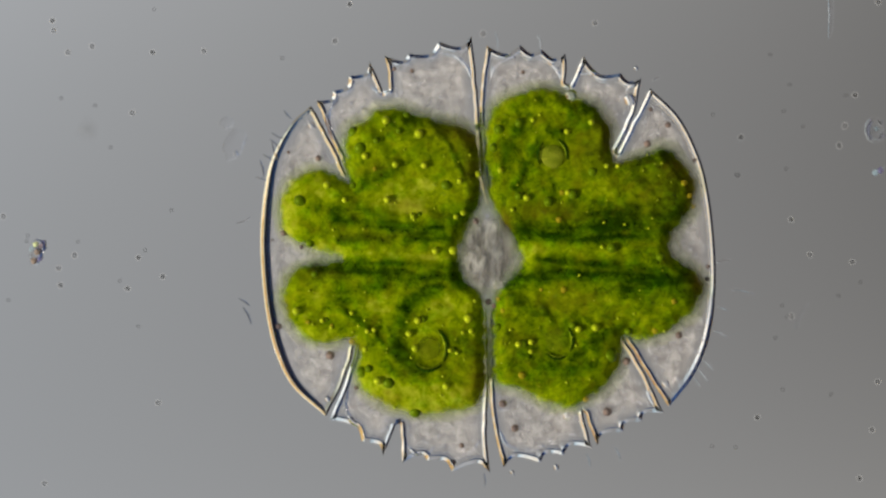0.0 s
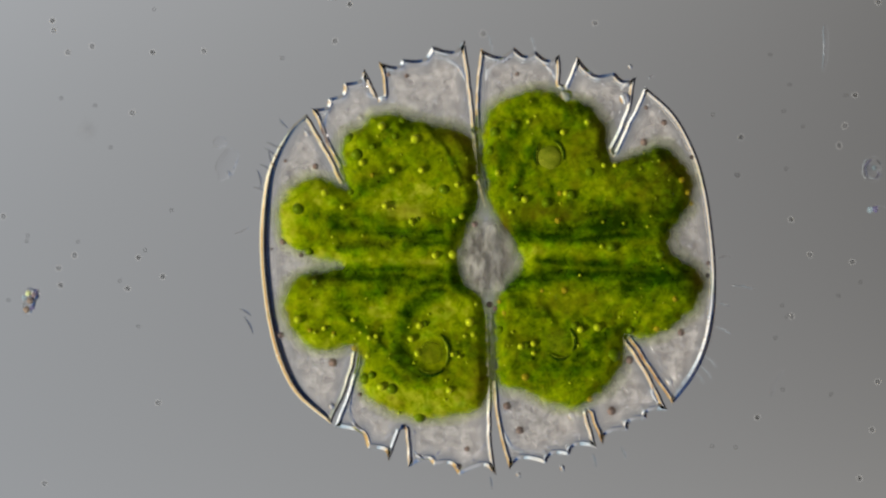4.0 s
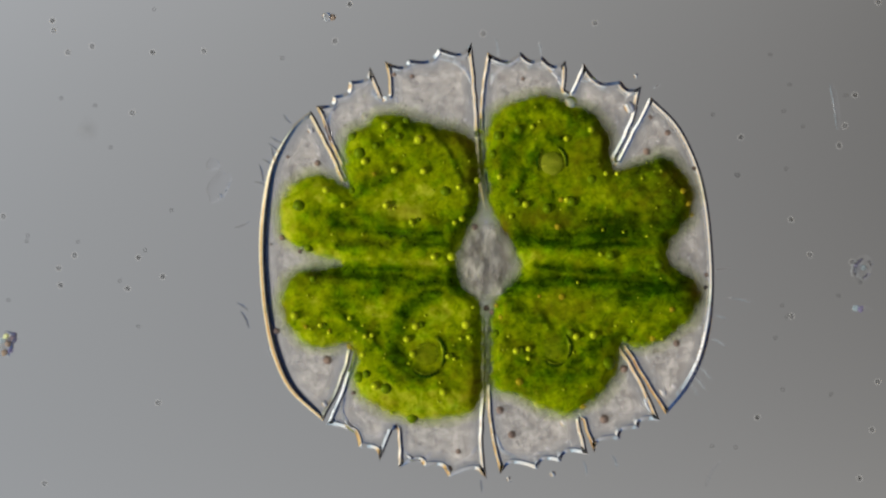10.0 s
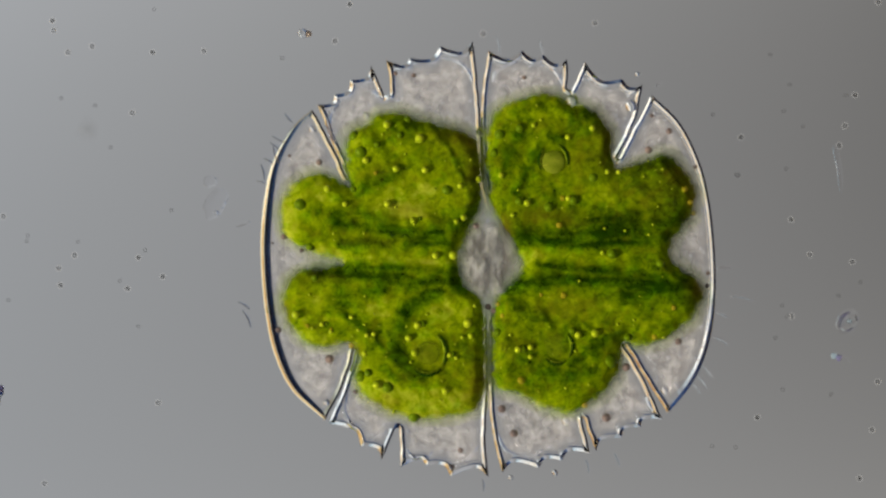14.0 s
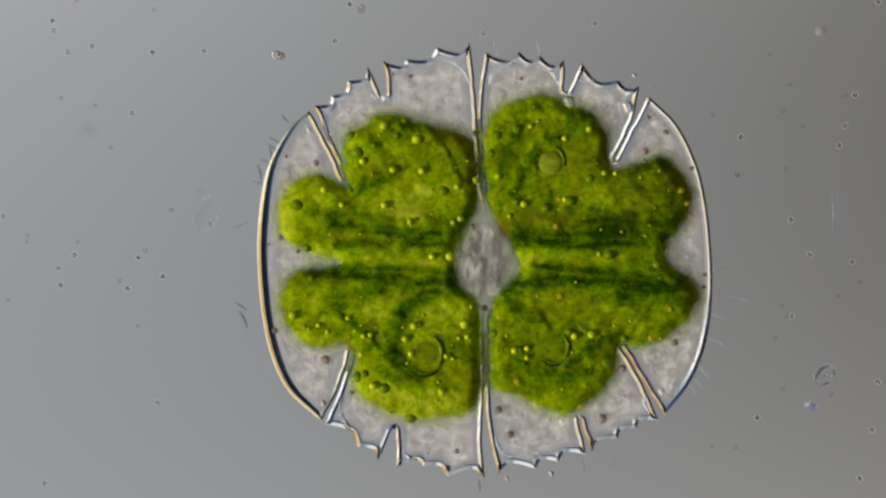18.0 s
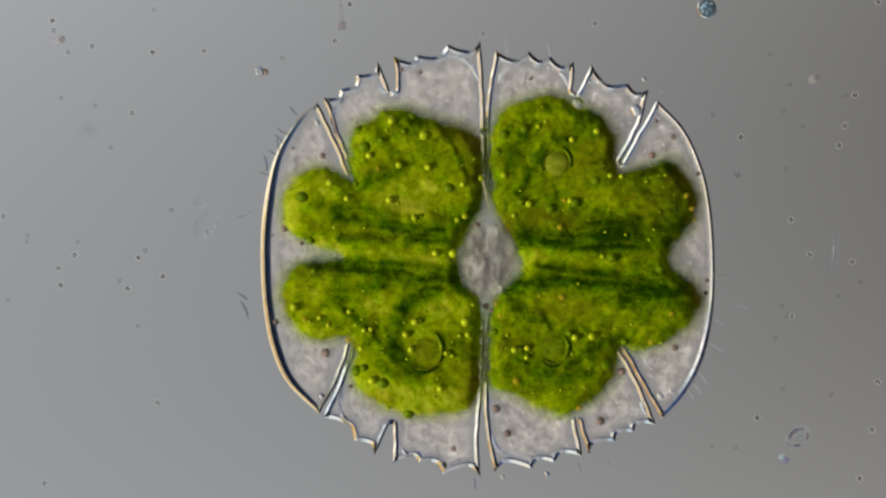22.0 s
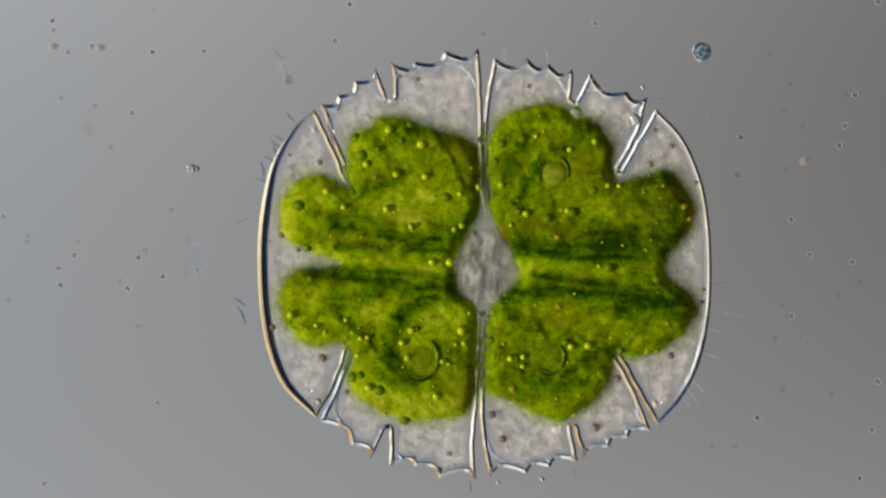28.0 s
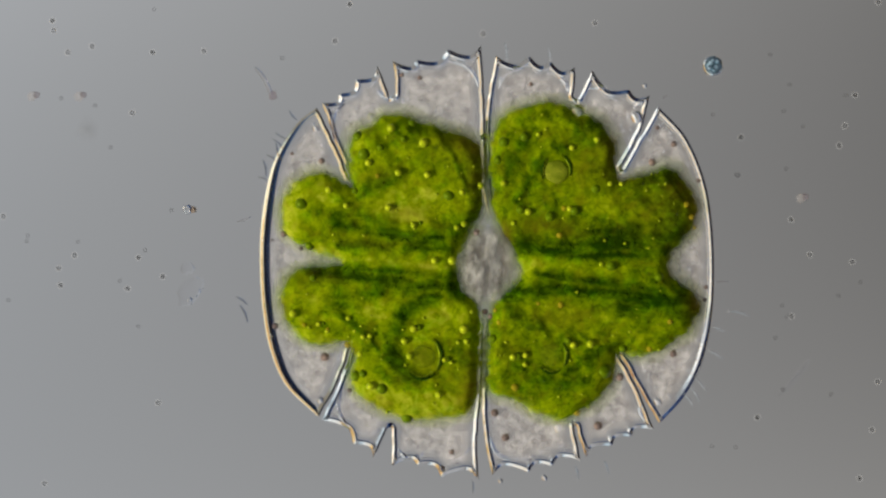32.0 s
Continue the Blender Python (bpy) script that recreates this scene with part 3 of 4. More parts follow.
# the rim of each chloroplast, its denser ridges and folds and dark right ends (width, strength, points), its paler
# places and the browner ones (middle, half axes, strength). Bright left rims and dark, brown right edges partly paint
# in the side light.
GREENS = {
    "left": dict(
        rim=[(612, 334), (606, 292), (602, 256), (613, 238), (640, 222), (660, 204), (690, 200), (722, 208), (762, 219), (802, 229), (835, 243), (847, 270), (849, 330), (849, 366),
             (838, 398), (822, 421), (813, 455), (813, 482), (824, 505), (847, 526), (859, 550), (864, 590), (864, 640), (862, 700), (843, 729), (800, 743), (750, 748), (700, 738),
             (664, 722), (640, 700), (627, 674), (632, 646), (622, 616), (598, 620), (572, 624), (548, 618), (524, 601), (505, 580), (497, 550), (498, 520), (508, 500), (530, 486),
             (562, 477), (600, 470), (562, 461), (530, 450), (505, 434), (492, 410), (488, 385), (495, 360), (510, 335), (530, 320), (560, 312), (590, 320)],
        darks=[(15, 1.0, [(585, 402), (640, 405), (700, 415), (760, 417), (805, 398), (836, 366)]), (10, 0.8, [(600, 440), (660, 436), (720, 438), (790, 432)]),
               (7, 0.6, [(590, 388), (640, 392), (720, 398)]), (15, 1.0, [(545, 490), (600, 490), (660, 497), (720, 503), (780, 503), (822, 512)]),
               (10, 0.7, [(590, 478), (680, 480), (800, 484)]), (15, 1.05, [(775, 522), (728, 545), (706, 580), (696, 620), (714, 652), (742, 668)]), (15, 0.75, [(585, 545), (628, 528), (672, 520)]),
               (7, 0.8, [(600, 560), (632, 584), (662, 604), (690, 640)]), (18, 0.6, [(836, 255), (832, 300), (834, 345)]), (5, 0.8, [(768, 250), (792, 278), (812, 318), (822, 350)]),
               (14, 0.75, [(625, 338), (650, 335), (684, 312)]), (11, 0.55, [(690, 240), (720, 225), (762, 232)]), (12, 0.5, [(650, 256), (668, 276)]), (10, 0.5, [(600, 372), (622, 392)]),
               (12, 0.5, [(820, 610), (840, 650), (848, 690)]), (9, 0.55, [(686, 660), (730, 690), (790, 684)]), (12, 0.45, [(520, 505), (545, 500)])],
        pales=[(738, 352, 52, 34, 0.7), (705, 378, 36, 18, 0.6), (680, 547, 30, 18, 1.2), (768, 556, 46, 26, 0.75), (508, 385, 17, 56, 0.8), (566, 456, 42, 12, 0.95), (545, 606, 46, 14, 0.7),
               (660, 706, 40, 26, 0.8), (730, 716, 110, 32, 0.8), (818, 548, 26, 20, 0.7), (690, 467, 130, 6, 1.0), (560, 545, 34, 36, 0.35), (636, 256, 22, 24, 0.4), (560, 345, 44, 26, 0.3), (752, 626, 24, 26, 0.35)],
        browns=[(840, 300, 32, 66, 0.75), (800, 246, 60, 22, 0.65), (700, 372, 40, 16, 0.5), (845, 680, 24, 50, 0.9), (622, 622, 20, 10, 0.9), (680, 720, 40, 12, 0.6), (640, 432, 60, 10, 0.4),
                (505, 565, 10, 30, 0.7), (660, 310, 24, 14, 0.5), (760, 640, 40, 30, 0.4), (560, 500, 50, 12, 0.5)]),
    "right": dict(
        rim=[(853, 226), (864, 200), (895, 180), (930, 167), (966, 165), (1000, 176), (1032, 186), (1060, 208), (1078, 238), (1083, 272), (1087, 294), (1104, 290), (1132, 280), (1160, 266),
             (1186, 272), (1208, 298), (1226, 322), (1230, 350), (1220, 378), (1202, 402), (1189, 424), (1186, 444), (1196, 460), (1216, 475), (1236, 490), (1246, 507), (1242, 532), (1225, 560),
             (1200, 584), (1165, 602), (1130, 610), (1106, 606), (1101, 640), (1095, 664), (1076, 690), (1050, 711), (1020, 729), (985, 730), (950, 716), (915, 700), (880, 692), (870, 660),
             (868, 620), (867, 575), (870, 540), (882, 516), (898, 500), (915, 482), (917, 464), (907, 445), (893, 425), (880, 401), (863, 366), (856, 330), (851, 290), (850, 250)],
        darks=[(15, 1.0, [(890, 414), (950, 424), (1020, 418), (1080, 408), (1140, 396), (1196, 384)]), (10, 0.8, [(960, 432), (1040, 430), (1120, 424), (1170, 416)]),
               (8, 0.6, [(1010, 398), (1080, 386), (1140, 372)]), (13, 1.0, [(893, 512), (930, 499), (1000, 494), (1080, 497), (1150, 501), (1236, 506)]), (8, 0.7, [(950, 470), (1010, 474), (1090, 480)]),
               (26, 0.95, [(1105, 510), (1170, 510), (1232, 512)]), (34, 0.8, [(1165, 290), (1192, 335), (1184, 376)]), (18, 0.7, [(1040, 205), (1062, 228), (1072, 262)]),
               (7, 0.7, [(904, 342), (920, 312), (938, 272), (960, 250), (984, 244)]), (9, 0.55, [(882, 300), (900, 262), (914, 226)]), (10, 0.75, [(1096, 586), (1062, 604), (1034, 626), (1008, 640)]),
               (9, 0.6, [(898, 530), (922, 556), (948, 566)]), (7, 0.6, [(954, 552), (972, 578)]), (16, 0.4, [(960, 660), (1000, 664), (1040, 652)]), (10, 0.55, [(1120, 320), (1150, 350)]),
               (9, 0.5, [(886, 590), (908, 620), (935, 640)]), (9, 0.5, [(1000, 205), (1030, 232)]), (8, 0.7, [(1180, 430), (1192, 456), (1214, 482)])],
        pales=[(1000, 544, 56, 18, 0.8), (1090, 540, 44, 14, 0.9), (965, 452, 44, 9, 0.9), (1070, 450, 110, 9, 0.8), (922, 460, 12, 18, 1.4), (1050, 330, 44, 22, 0.6), (975, 366, 46, 20, 0.5),
               (910, 190, 46, 20, 0.9), (985, 716, 58, 14, 0.9), (1160, 544, 50, 22, 0.45), (1082, 352, 26, 16, 0.5), (895, 660, 14, 36, 0.4), (1100, 470, 30, 6, 0.5), (972, 288, 20, 24, 0.35), (1000, 610, 24, 24, 0.3)],
        browns=[(1150, 345, 50, 45, 0.45), (1035, 280, 44, 40, 0.35), (1224, 345, 16, 50, 1.1), (1200, 300, 36, 24, 0.7), (1236, 506, 22, 26, 1.0), (1070, 232, 22, 40, 0.8), (960, 382, 60, 16, 0.6), (1092, 292, 24, 10, 0.8), (890, 405, 14, 22, 0.9),
                (1000, 545, 60, 20, 0.5), (1090, 640, 20, 36, 0.5), (1186, 440, 10, 24, 0.9), (905, 610, 26, 30, 0.4)]),
}


def green_field(g, xs, ys):
    """How deep a point lies within the rim of a chloroplast; negative outside."""
    hit, far = inside(flow(g["rim"] + g["rim"][:1], 3)[:-1], xs, ys)
    return np.where(hit, far, -far) / 42


def stroke(points, xs, ys):
    far = np.full(xs.shape, 1e9)
    for (x0, y0), (x1, y1) in zip(points, points[1:]):
        dx, dy = x1 - x0, y1 - y0
        t = np.clip(((xs - x0) * dx + (ys - y0) * dy) / (dx * dx + dy * dy), 0, 1)
        far = np.minimum(far, np.hypot(xs - x0 - t * dx, ys - y0 - t * dy))
    return far


HEIGHTS = []


def surface(x, y):
    """The height of the green surface over a point of the plan, or of the jelly beside it."""
    best = 4 * U
    for x0, y0, keep, top in HEIGHTS:
        i, j = int(round((y - y0) / 3.2)), int(round((x - x0) / 3.2))
        if 0 <= i < keep.shape[0] and 0 <= j < keep.shape[1] and keep[i, j]:
            best = max(best, top[i, j])
    return best


def build_chloroplasts():
    for name, g in GREENS.items():
        rim = np.array(g["rim"], float)
        (x0, y0), (x1, y1) = rim.min(0) - 14, rim.max(0) + 14
        xs, ys = np.meshgrid(np.arange(x0, x1, 3.2), np.arange(y0, y1, 3.2))
        wob = np.array([[(noise.fractal((x * 0.032, y * 0.032, 7.0), 1.2, 2.0, 2), noise.fractal((x * 0.075, y * 0.075, 2.0), 1.0, 2.0, 2),
                          noise.fractal((x * 0.010, y * 0.10 + 0.5 * math.sin(x * 0.03), 4.0), 0.9, 2.0, 3)) for x, y in zip(rx, ry)] for rx, ry in zip(xs, ys)])
        f = green_field(g, xs, ys) + 0.38 + 0.10 * wob[..., 0] + 0.05 * wob[..., 1]
        keep = f > 0
        c = np.clip(f, 0, 1)
        rise = np.clip(c - 0.1, 0, 1)
        dome = rise ** 2 * (3 - 2 * rise)
        wx, wy = xs + 5 * wob[..., 1], ys + 6 * wob[..., 0]
        darks = np.zeros(xs.shape)
        for w, k, points in g["darks"]:
            darks = np.maximum(darks, k * (0.92 if name == "left" else 1.1) * np.exp(-(stroke(flow(points, 4), wx, wy) / w) ** 2))
        ridge = np.exp(-((ys - 462) / 70) ** 4)
        top = U * (6 + 26 * dome + dome * (6 * darks + 3.5 * wob[..., 0] + 0.9 * wob[..., 1] + 4 * ridge * darks * wob[..., 2]))
        HEIGHTS.append((xs[0, 0], ys[0, 0], keep, top))
        low = -U * (5 + 46 * dome * dome)
        pale, brown = (sum(k * np.exp(-(((wx - px) / rx) ** 2 + ((wy - py) / ry) ** 2)) for px, py, rx, ry, k in g[key]) for key in ("pales", "browns"))
        pale *= 1 - 0.75 * np.clip(darks, 0, 1)
        edge = np.exp(-c / 0.22)
        # paler left half and bright rims: side light put into the colour
        pig = np.stack([np.clip(c / 0.58, 0, 1), np.clip(darks * (0.88 + 0.5 * ridge * wob[..., 2] + 0.15 * wob[..., 1]), 0, 1), np.clip(pale * (1.6 if name == "left" else 0.55) + (0.22 if name == "left" else 0.0) + 0.5 * edge, 0, 1), np.clip(brown, 0, 1)], axis=2)
        under = pig.copy()
        under[..., 0] = np.clip((c - 0.25) / 0.4, 0, 1)
        part("chloroplast", sheet(xs, ys, keep, top, low, pig, under), M_GREEN, cell, "lobed yellow-green chloroplast with two dark green ridges")


def build_nucleus():
    xs, ys = np.meshgrid(np.arange(795.0, 940, 3.2), np.arange(370.0, 560, 3.2))
    e = np.abs((xs - 862) / 50) ** 2.2 + np.abs((ys - 462) / 72) ** 2.2
    wob = np.array([[noise.fractal((x * 0.045, y * 0.022, 9.0), 0.9, 2.1, 4) for x, y in zip(rx, ry)] for rx, ry in zip(xs, ys)])
    f = 1 - e + 0.2 * wob
    top = U * (20 * np.sqrt(np.clip(f, 0, 1)) + 10 * wob * np.clip(f * 2, 0, 1) + 8)
    low = -U * (6 + 40 * np.sqrt(np.clip(f, 0, 1)))
    HEIGHTS.append((795.0, 370.0, f > 0, top))
    pig = np.repeat(np.clip(f * 1.5, 0, 1)[..., None], 3, axis=2)
    part("nucleus", sheet(xs, ys, f > 0, top, low, pig), M_NUCLEUS, cell, "grey fibrous nucleus in the narrow middle of the cell")


build_walls()
build_cytoplasm()
build_chloroplasts()
build_nucleus()


# ---- what the cell holds ----
# droplets as (x, y, radius), by look and by quarter of the cell
PALE_UPPER = [(676, 226, 8), (735, 250, 9), (694, 304, 7), (745, 305, 7), (680, 367, 7), (726, 396, 6), (640, 290, 7), (573, 342, 7),
              (808, 332, 6), (840, 320, 7), (815, 388, 6), (802, 395, 5), (767, 456, 7), (798, 455, 9), (605, 368, 6), (880, 312, 6),
              (927, 360, 7), (1068, 302, 5), (1088, 302, 5), (902, 382, 5), (997, 242, 6), (1062, 445, 5), (1000, 350, 6), (1040, 225, 6), (936, 222, 5)]
PALE_LOWER = [(522, 566, 8), (568, 582, 5), (584, 594, 4), (620, 568, 5), (648, 600, 5), (660, 597, 5), (737, 580, 7), (722, 603, 7), (733, 629, 7),
              (826, 575, 9), (832, 597, 6), (817, 600, 4), (795, 632, 5), (807, 636, 4), (838, 544, 4), (667, 687, 8), (788, 695, 7), (645, 632, 6),
              (916, 620, 7), (938, 615, 6), (938, 632, 5), (1022, 592, 7), (1052, 588, 8)]
ORANGE = [(923, 674, 8), (995, 522, 7), (888, 560, 6), (1036, 715, 7), (1157, 592, 7), (990, 350, 6), (1205, 330, 6), (1215, 352, 6), (1222, 372, 5), (985, 398, 7), (622, 618, 7), (955, 522, 4), (1190, 540, 6), (880, 540, 5), (658, 312, 5), (585, 590, 4), (543, 585, 5)]
# small dark ones right beside a pale droplet paint its shaded side
DARK_UPPER = [(620, 248, 10), (632, 275, 12), (527, 370, 12), (620, 342, 6), (700, 244, 6), (713, 218, 8), (785, 340, 11), (660, 262, 6), (545, 445, 8),
              (877, 240, 10), (868, 272, 8), (912, 228, 8), (913, 357, 8), (966, 366, 9), (1009, 353, 9), (1043, 313, 10), (1080, 447, 9), (1165, 462, 8), (738, 391, 4)]
DARK_LOWER = [(554, 500, 6), (576, 580, 4), (747, 577, 6), (801, 630, 5), (640, 672, 10), (652, 666, 7), (687, 690, 12), (735, 741, 11), (925, 618, 7),
              (1078, 637, 14), (1110, 594, 7), (1012, 585, 7), (880, 590, 7)]
BROWN = [(558, 295, 7), (492, 593, 7), (498, 428, 7), (583, 643, 10), (690, 135, 5), (722, 138, 5), (918, 138, 5), (1176, 228, 7), (1140, 262, 8), (1075, 737, 10),
         (912, 768, 9), (890, 725, 9), (818, 800, 6), (1200, 600, 8), (1108, 647, 9), (630, 700, 5), (1224, 290, 5), (1145, 201, 5), (1250, 478, 5), (1249, 500, 5), (838, 404, 5), (862, 545, 7), (872, 552, 6), (505, 285, 4), (530, 452, 5), (478, 440, 3)]
CLEAR = [(1108, 184, 11), (1004, 177, 11), (545, 237, 6), (842, 236, 8), (878, 515, 7), (1178, 687, 7), (580, 720, 6), (803, 830, 6), (838, 402, 6), (640, 210, 6), (1005, 745, 8), (908, 846, 4), (986, 836, 5), (1118, 128, 4)]


def build_contents():
    for spots, mat, sink, label in ((PALE_UPPER + PALE_LOWER, M_DROP_GREEN, -0.35, "shiny yellow-green oil droplet"),
                                    (ORANGE, M_DROP_ORANGE, 0.1, "soft orange-yellow oil droplet"),
                                    (DARK_UPPER + DARK_LOWER, M_DROP_DARK, 0.15, "dark green round droplet, beside a pale one its painted shaded side"),
                                    (BROWN, M_DROP_BROWN, 0.0, "small brownish granule in the clear jelly"),
                                    (CLEAR, M_DROP_CLEAR, -0.9, "clear shiny droplet")):
        for x, y, r in spots:
            ob = part("droplet", ball(x, y, surface(x, y) - (sink + 0.4 * (mat is M_DROP_DARK and r > 9)) * r * U, r * {M_DROP_GREEN: 0.9, M_DROP_BROWN: 0.8, M_DROP_ORANGE: 0.85}.get(mat, 1), 1.0, 3, 0.04), mat, cell, label)
            ob.visible_shadow = mat is not M_DROP_CLEAR
    # pyrenoids: pale discs, each with a bent sheath
    for cx, cy, rx, ry, arcs in ((972, 286, 20, 24, ((-75, 15), (150, 235))), (757, 628, 26, 30, ((-60, 40), (45, 140))), (985, 612, 21, 24, ((-50, 40), (50, 140)))):
        z = surface(cx, cy)
        body = part("pyrenoid", ball(cx, cy, z + 1 * U, 21, 0.3, 3, 0.12), M_PYRENOID_PALE if cy < 400 else M_PYRENOID, cell, "pale round starch body in the chloroplast")
        for a0, a1 in arcs:
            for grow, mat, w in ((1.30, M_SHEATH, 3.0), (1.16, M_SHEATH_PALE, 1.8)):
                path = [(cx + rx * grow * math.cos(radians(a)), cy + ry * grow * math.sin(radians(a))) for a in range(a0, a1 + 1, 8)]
                bm = bead(path, w, w, 4, 0.3, 3, 0.7)
                lift = max(surface(x, y) for x, y in path[1::2])
                for v in bm.verts:
                    v.co.z += lift - 0.5 * U
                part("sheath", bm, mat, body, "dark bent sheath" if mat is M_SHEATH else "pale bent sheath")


def build_granules():
    """Fine clear grains all through the jelly."""
    rng = random.Random(5)
    verts, faces = [], []
    bm = bmesh.new()
    bmesh.ops.create_icosphere(bm, subdivisions=1, radius=1)
    unit, tris = [v.co.copy() for v in bm.verts], [[v.index for v in f.verts] for f in bm.faces]
    bm.free()
    for side, (x0, x1) in (("left", (470, 860)), ("right", (850, 1255))):
        outline = half_outline(side)
        px = np.array([rng.uniform(x0, x1) for _ in range(1500)])
        py = np.array([rng.uniform(80, 850) for _ in range(1500)])
        hit, far = inside(outline, px, py)
        for x, y, ok, d in zip(px, py, hit, far):
            if not ok or d < (30 if x < 540 else 12) or surface(x, y) > 5 * U:
                continue
            r = 1.2 + 2.6 * rng.random() ** 2
            at = loc(x, y, rng.uniform(1, 3) * U)
            faces += [[len(verts) + k for k in t] for t in tris]
            verts += [at + v * r * U for v in unit]
    me = bpy.data.meshes.new("granulation")
    me.from_pydata(verts, [], faces)
    me.materials.append(M_GRAIN)
    ob = new("granulation", me)
    ob.parent = cell
    ob.visible_shadow = False
    tagged(ob, "fine clear grains in the jelly", kind="stuff")


def build_oil_grains():
    """Tiny bright oil grains all over the chloroplasts."""
    rng = random.Random(11)
    bm = bmesh.new()
    bmesh.ops.create_icosphere(bm, subdivisions=1, radius=1)
    unit, tris = [v.co.copy() for v in bm.verts], [[v.index for v in f.verts] for f in bm.faces]
    bm.free()
    verts, faces = [], []
    while len(faces) < 110 * len(tris):
        x, y = rng.uniform(490, 1240), rng.uniform(180, 735)
        r = 1.6 + 1.8 * rng.random() ** 2
        if surface(x, y) < 16 * U or 800 < x < 925 and 390 < y < 540 or abs(y - 465) < 62 and rng.random() < 0.8:
            continue
        at = loc(x, y, surface(x, y) + 0.3 * r * U)
        faces += [[len(verts) + k for k in t] for t in tris]
        verts += [at + v * r * U for v in unit]
    me = bpy.data.meshes.new("oil_granulation")
    me.from_pydata(verts, [], faces)
    me.materials.append(M_DROP_GREEN)
    for f in me.polygons:
        f.use_smooth = True
    ob = new("oil_granulation", me)
    ob.parent = cell
    tagged(ob, "tiny bright yellow-green oil grains", kind="stuff")


# fine bristles round the cell: foot, tip
BRISTLES = [(500, 262, 474, 250), (488, 300, 476, 268), (438, 402, 414, 412), (428, 560, 443, 590), (420, 545, 440, 558), (455, 300, 462, 330),
            (1292, 518, 1330, 525), (1268, 548, 1286, 555), (1230, 655, 1253, 682), (1222, 668, 1240, 690), (868, 68, 874, 98), (944, 72, 950, 96), (985, 832, 990, 842), (905, 842, 912, 852), (1150, 150, 1160, 143),
            (470, 262, 490, 278), (460, 290, 478, 300), (448, 330, 466, 336), (510, 226, 496, 210), (1266, 470, 1290, 466), (1262, 590, 1288, 604), (1240, 640, 1262, 662), (1090, 800, 1100, 822), (858, 850, 860, 872), (1040, 812, 1046, 836)]


def build_bristles():
    for x0, y0, x1, y1 in BRISTLES:
        mx, my = (x0 + x1) / 2 + (y1 - y0) * 0.06, (y0 + y1) / 2 - (x1 - x0) * 0.06
        ob = part("bristle", bead(flow([(x0, y0), (mx, my), (x1, y1)], 4), 1.9, 1.9, 2.2, 0.5, 1), M_BRISTLE, cell, "fine clear bristle")
        ob.visible_shadow = False


build_contents()
build_granules()
build_oil_grains()
build_bristles()


# ---- specks and drifting scraps ----
# dust of the camera's optics, put down on the slide instead
STRONG = [(93, 37), (288, 490), (107, 505), (226, 511), (1340, 739), (619, 8), (1400, 389), (270, 93), (1311, 243), (1521, 847), (245, 456), (1513, 169)]
MILD = [(95, 54), (120, 93), (163, 82), (361, 91), (234, 200), (104, 475), (6, 383), (280, 713), (79, 856), (1401, 560), (1543, 761), (1305, 310),
        (1053, 41), (855, 60), (1554, 4), (787, 144), (593, 73), (132, 452), (1433, 451), (1508, 464), (1495, 223), (1485, 258), (1553, 676)]
FAINT = [(273, 17), (196, 261), (138, 428), (49, 417), (47, 427), (257, 443), (15, 531), (1363, 97), (500, 103), (1393, 560), (1384, 541), (1387, 197), (1497, 169),
         (212, 497), (245, 578), (1260, 790), (1302, 792), (1391, 299), (1421, 224), (1397, 150), (1262, 203), (1523, 500), (1484, 523), (1372, 598), (1470, 698), (1385, 690), (108, 174), (168, 187), (303, 372)]


def hoop(radius, tube):
    """A thin ring that lies on the slide."""
    bm = bmesh.new()
    n, k = 20, 6
    vs = []
    for i in range(n):
        a = 2 * math.pi * i / n
        for j in range(k):
            b = 2 * math.pi * j / k
            r = (radius + tube * math.cos(b)) * U * (1 + 0.05 * math.sin(2 * a + 1))
            vs.append(bm.verts.new((r * math.cos(a), r * math.sin(a), tube * (1 + math.sin(b)) * U)))
    for i in range(n):
        for j in range(k):
            bm.faces.new((vs[i * k + j], vs[(i + 1) % n * k + j], vs[(i + 1) % n * k + (j + 1) % k], vs[i * k + (j + 1) % k]))
    bmesh.ops.recalc_face_normals(bm, faces=bm.faces)
    return bm


def dust(mat, core, rim, ring, label):
    base = new("dust_speck")
    if core:
        bm = bmesh.new()
        bmesh.ops.create_icosphere(bm, subdivisions=2, radius=core * U)
        for v in bm.verts:
            v.co.z = v.co.z * 0.7 + core * U * 0.7
            v.co *= 1 + 0.15 * noise.noise(v.co * 0.5 / U)
        part("core", bm, mat, base)
    if rim:
        part("rim", hoop(rim, 0.75), mat, base, "dark rim")
    # the bright halo round a speck, drawn as a pale ring mesh
    if ring:
        part("halo", hoop(ring, 0.85), M_DUST_HALO, base, "bright halo drawn as a pale ring")
    return tagged(base, label, "dust", "dust specks on the slide")


def scatter_dust():
    for spots, mat, core, rim, ring, label in ((STRONG, M_DUST, 1.2, 2.9, 5.2, "tiny dark dust speck with a bright halo drawn as a pale ring on the slide"),
                                               (MILD, M_DUST_FAINT, 0, 3.0, 5.2, "tiny grey dust ring with a pale halo on the slide"),
                                               (FAINT, M_DUST_FAINTER, 0, 2.9, 0, "tiny faint grey dust ring on the slide")):
        first = dust(mat, core, rim, ring, label)
        for i, (x, y) in enumerate(spots):
            at = Matrix.Translation(place(x, y, SLIDE_Z)) @ pose(0, 0, 0, 0, 0, i * 47 % 360)
            if i == 0:
                first.matrix_basis = at
            else:
                copy_thing(first, at)


scatter_dust()


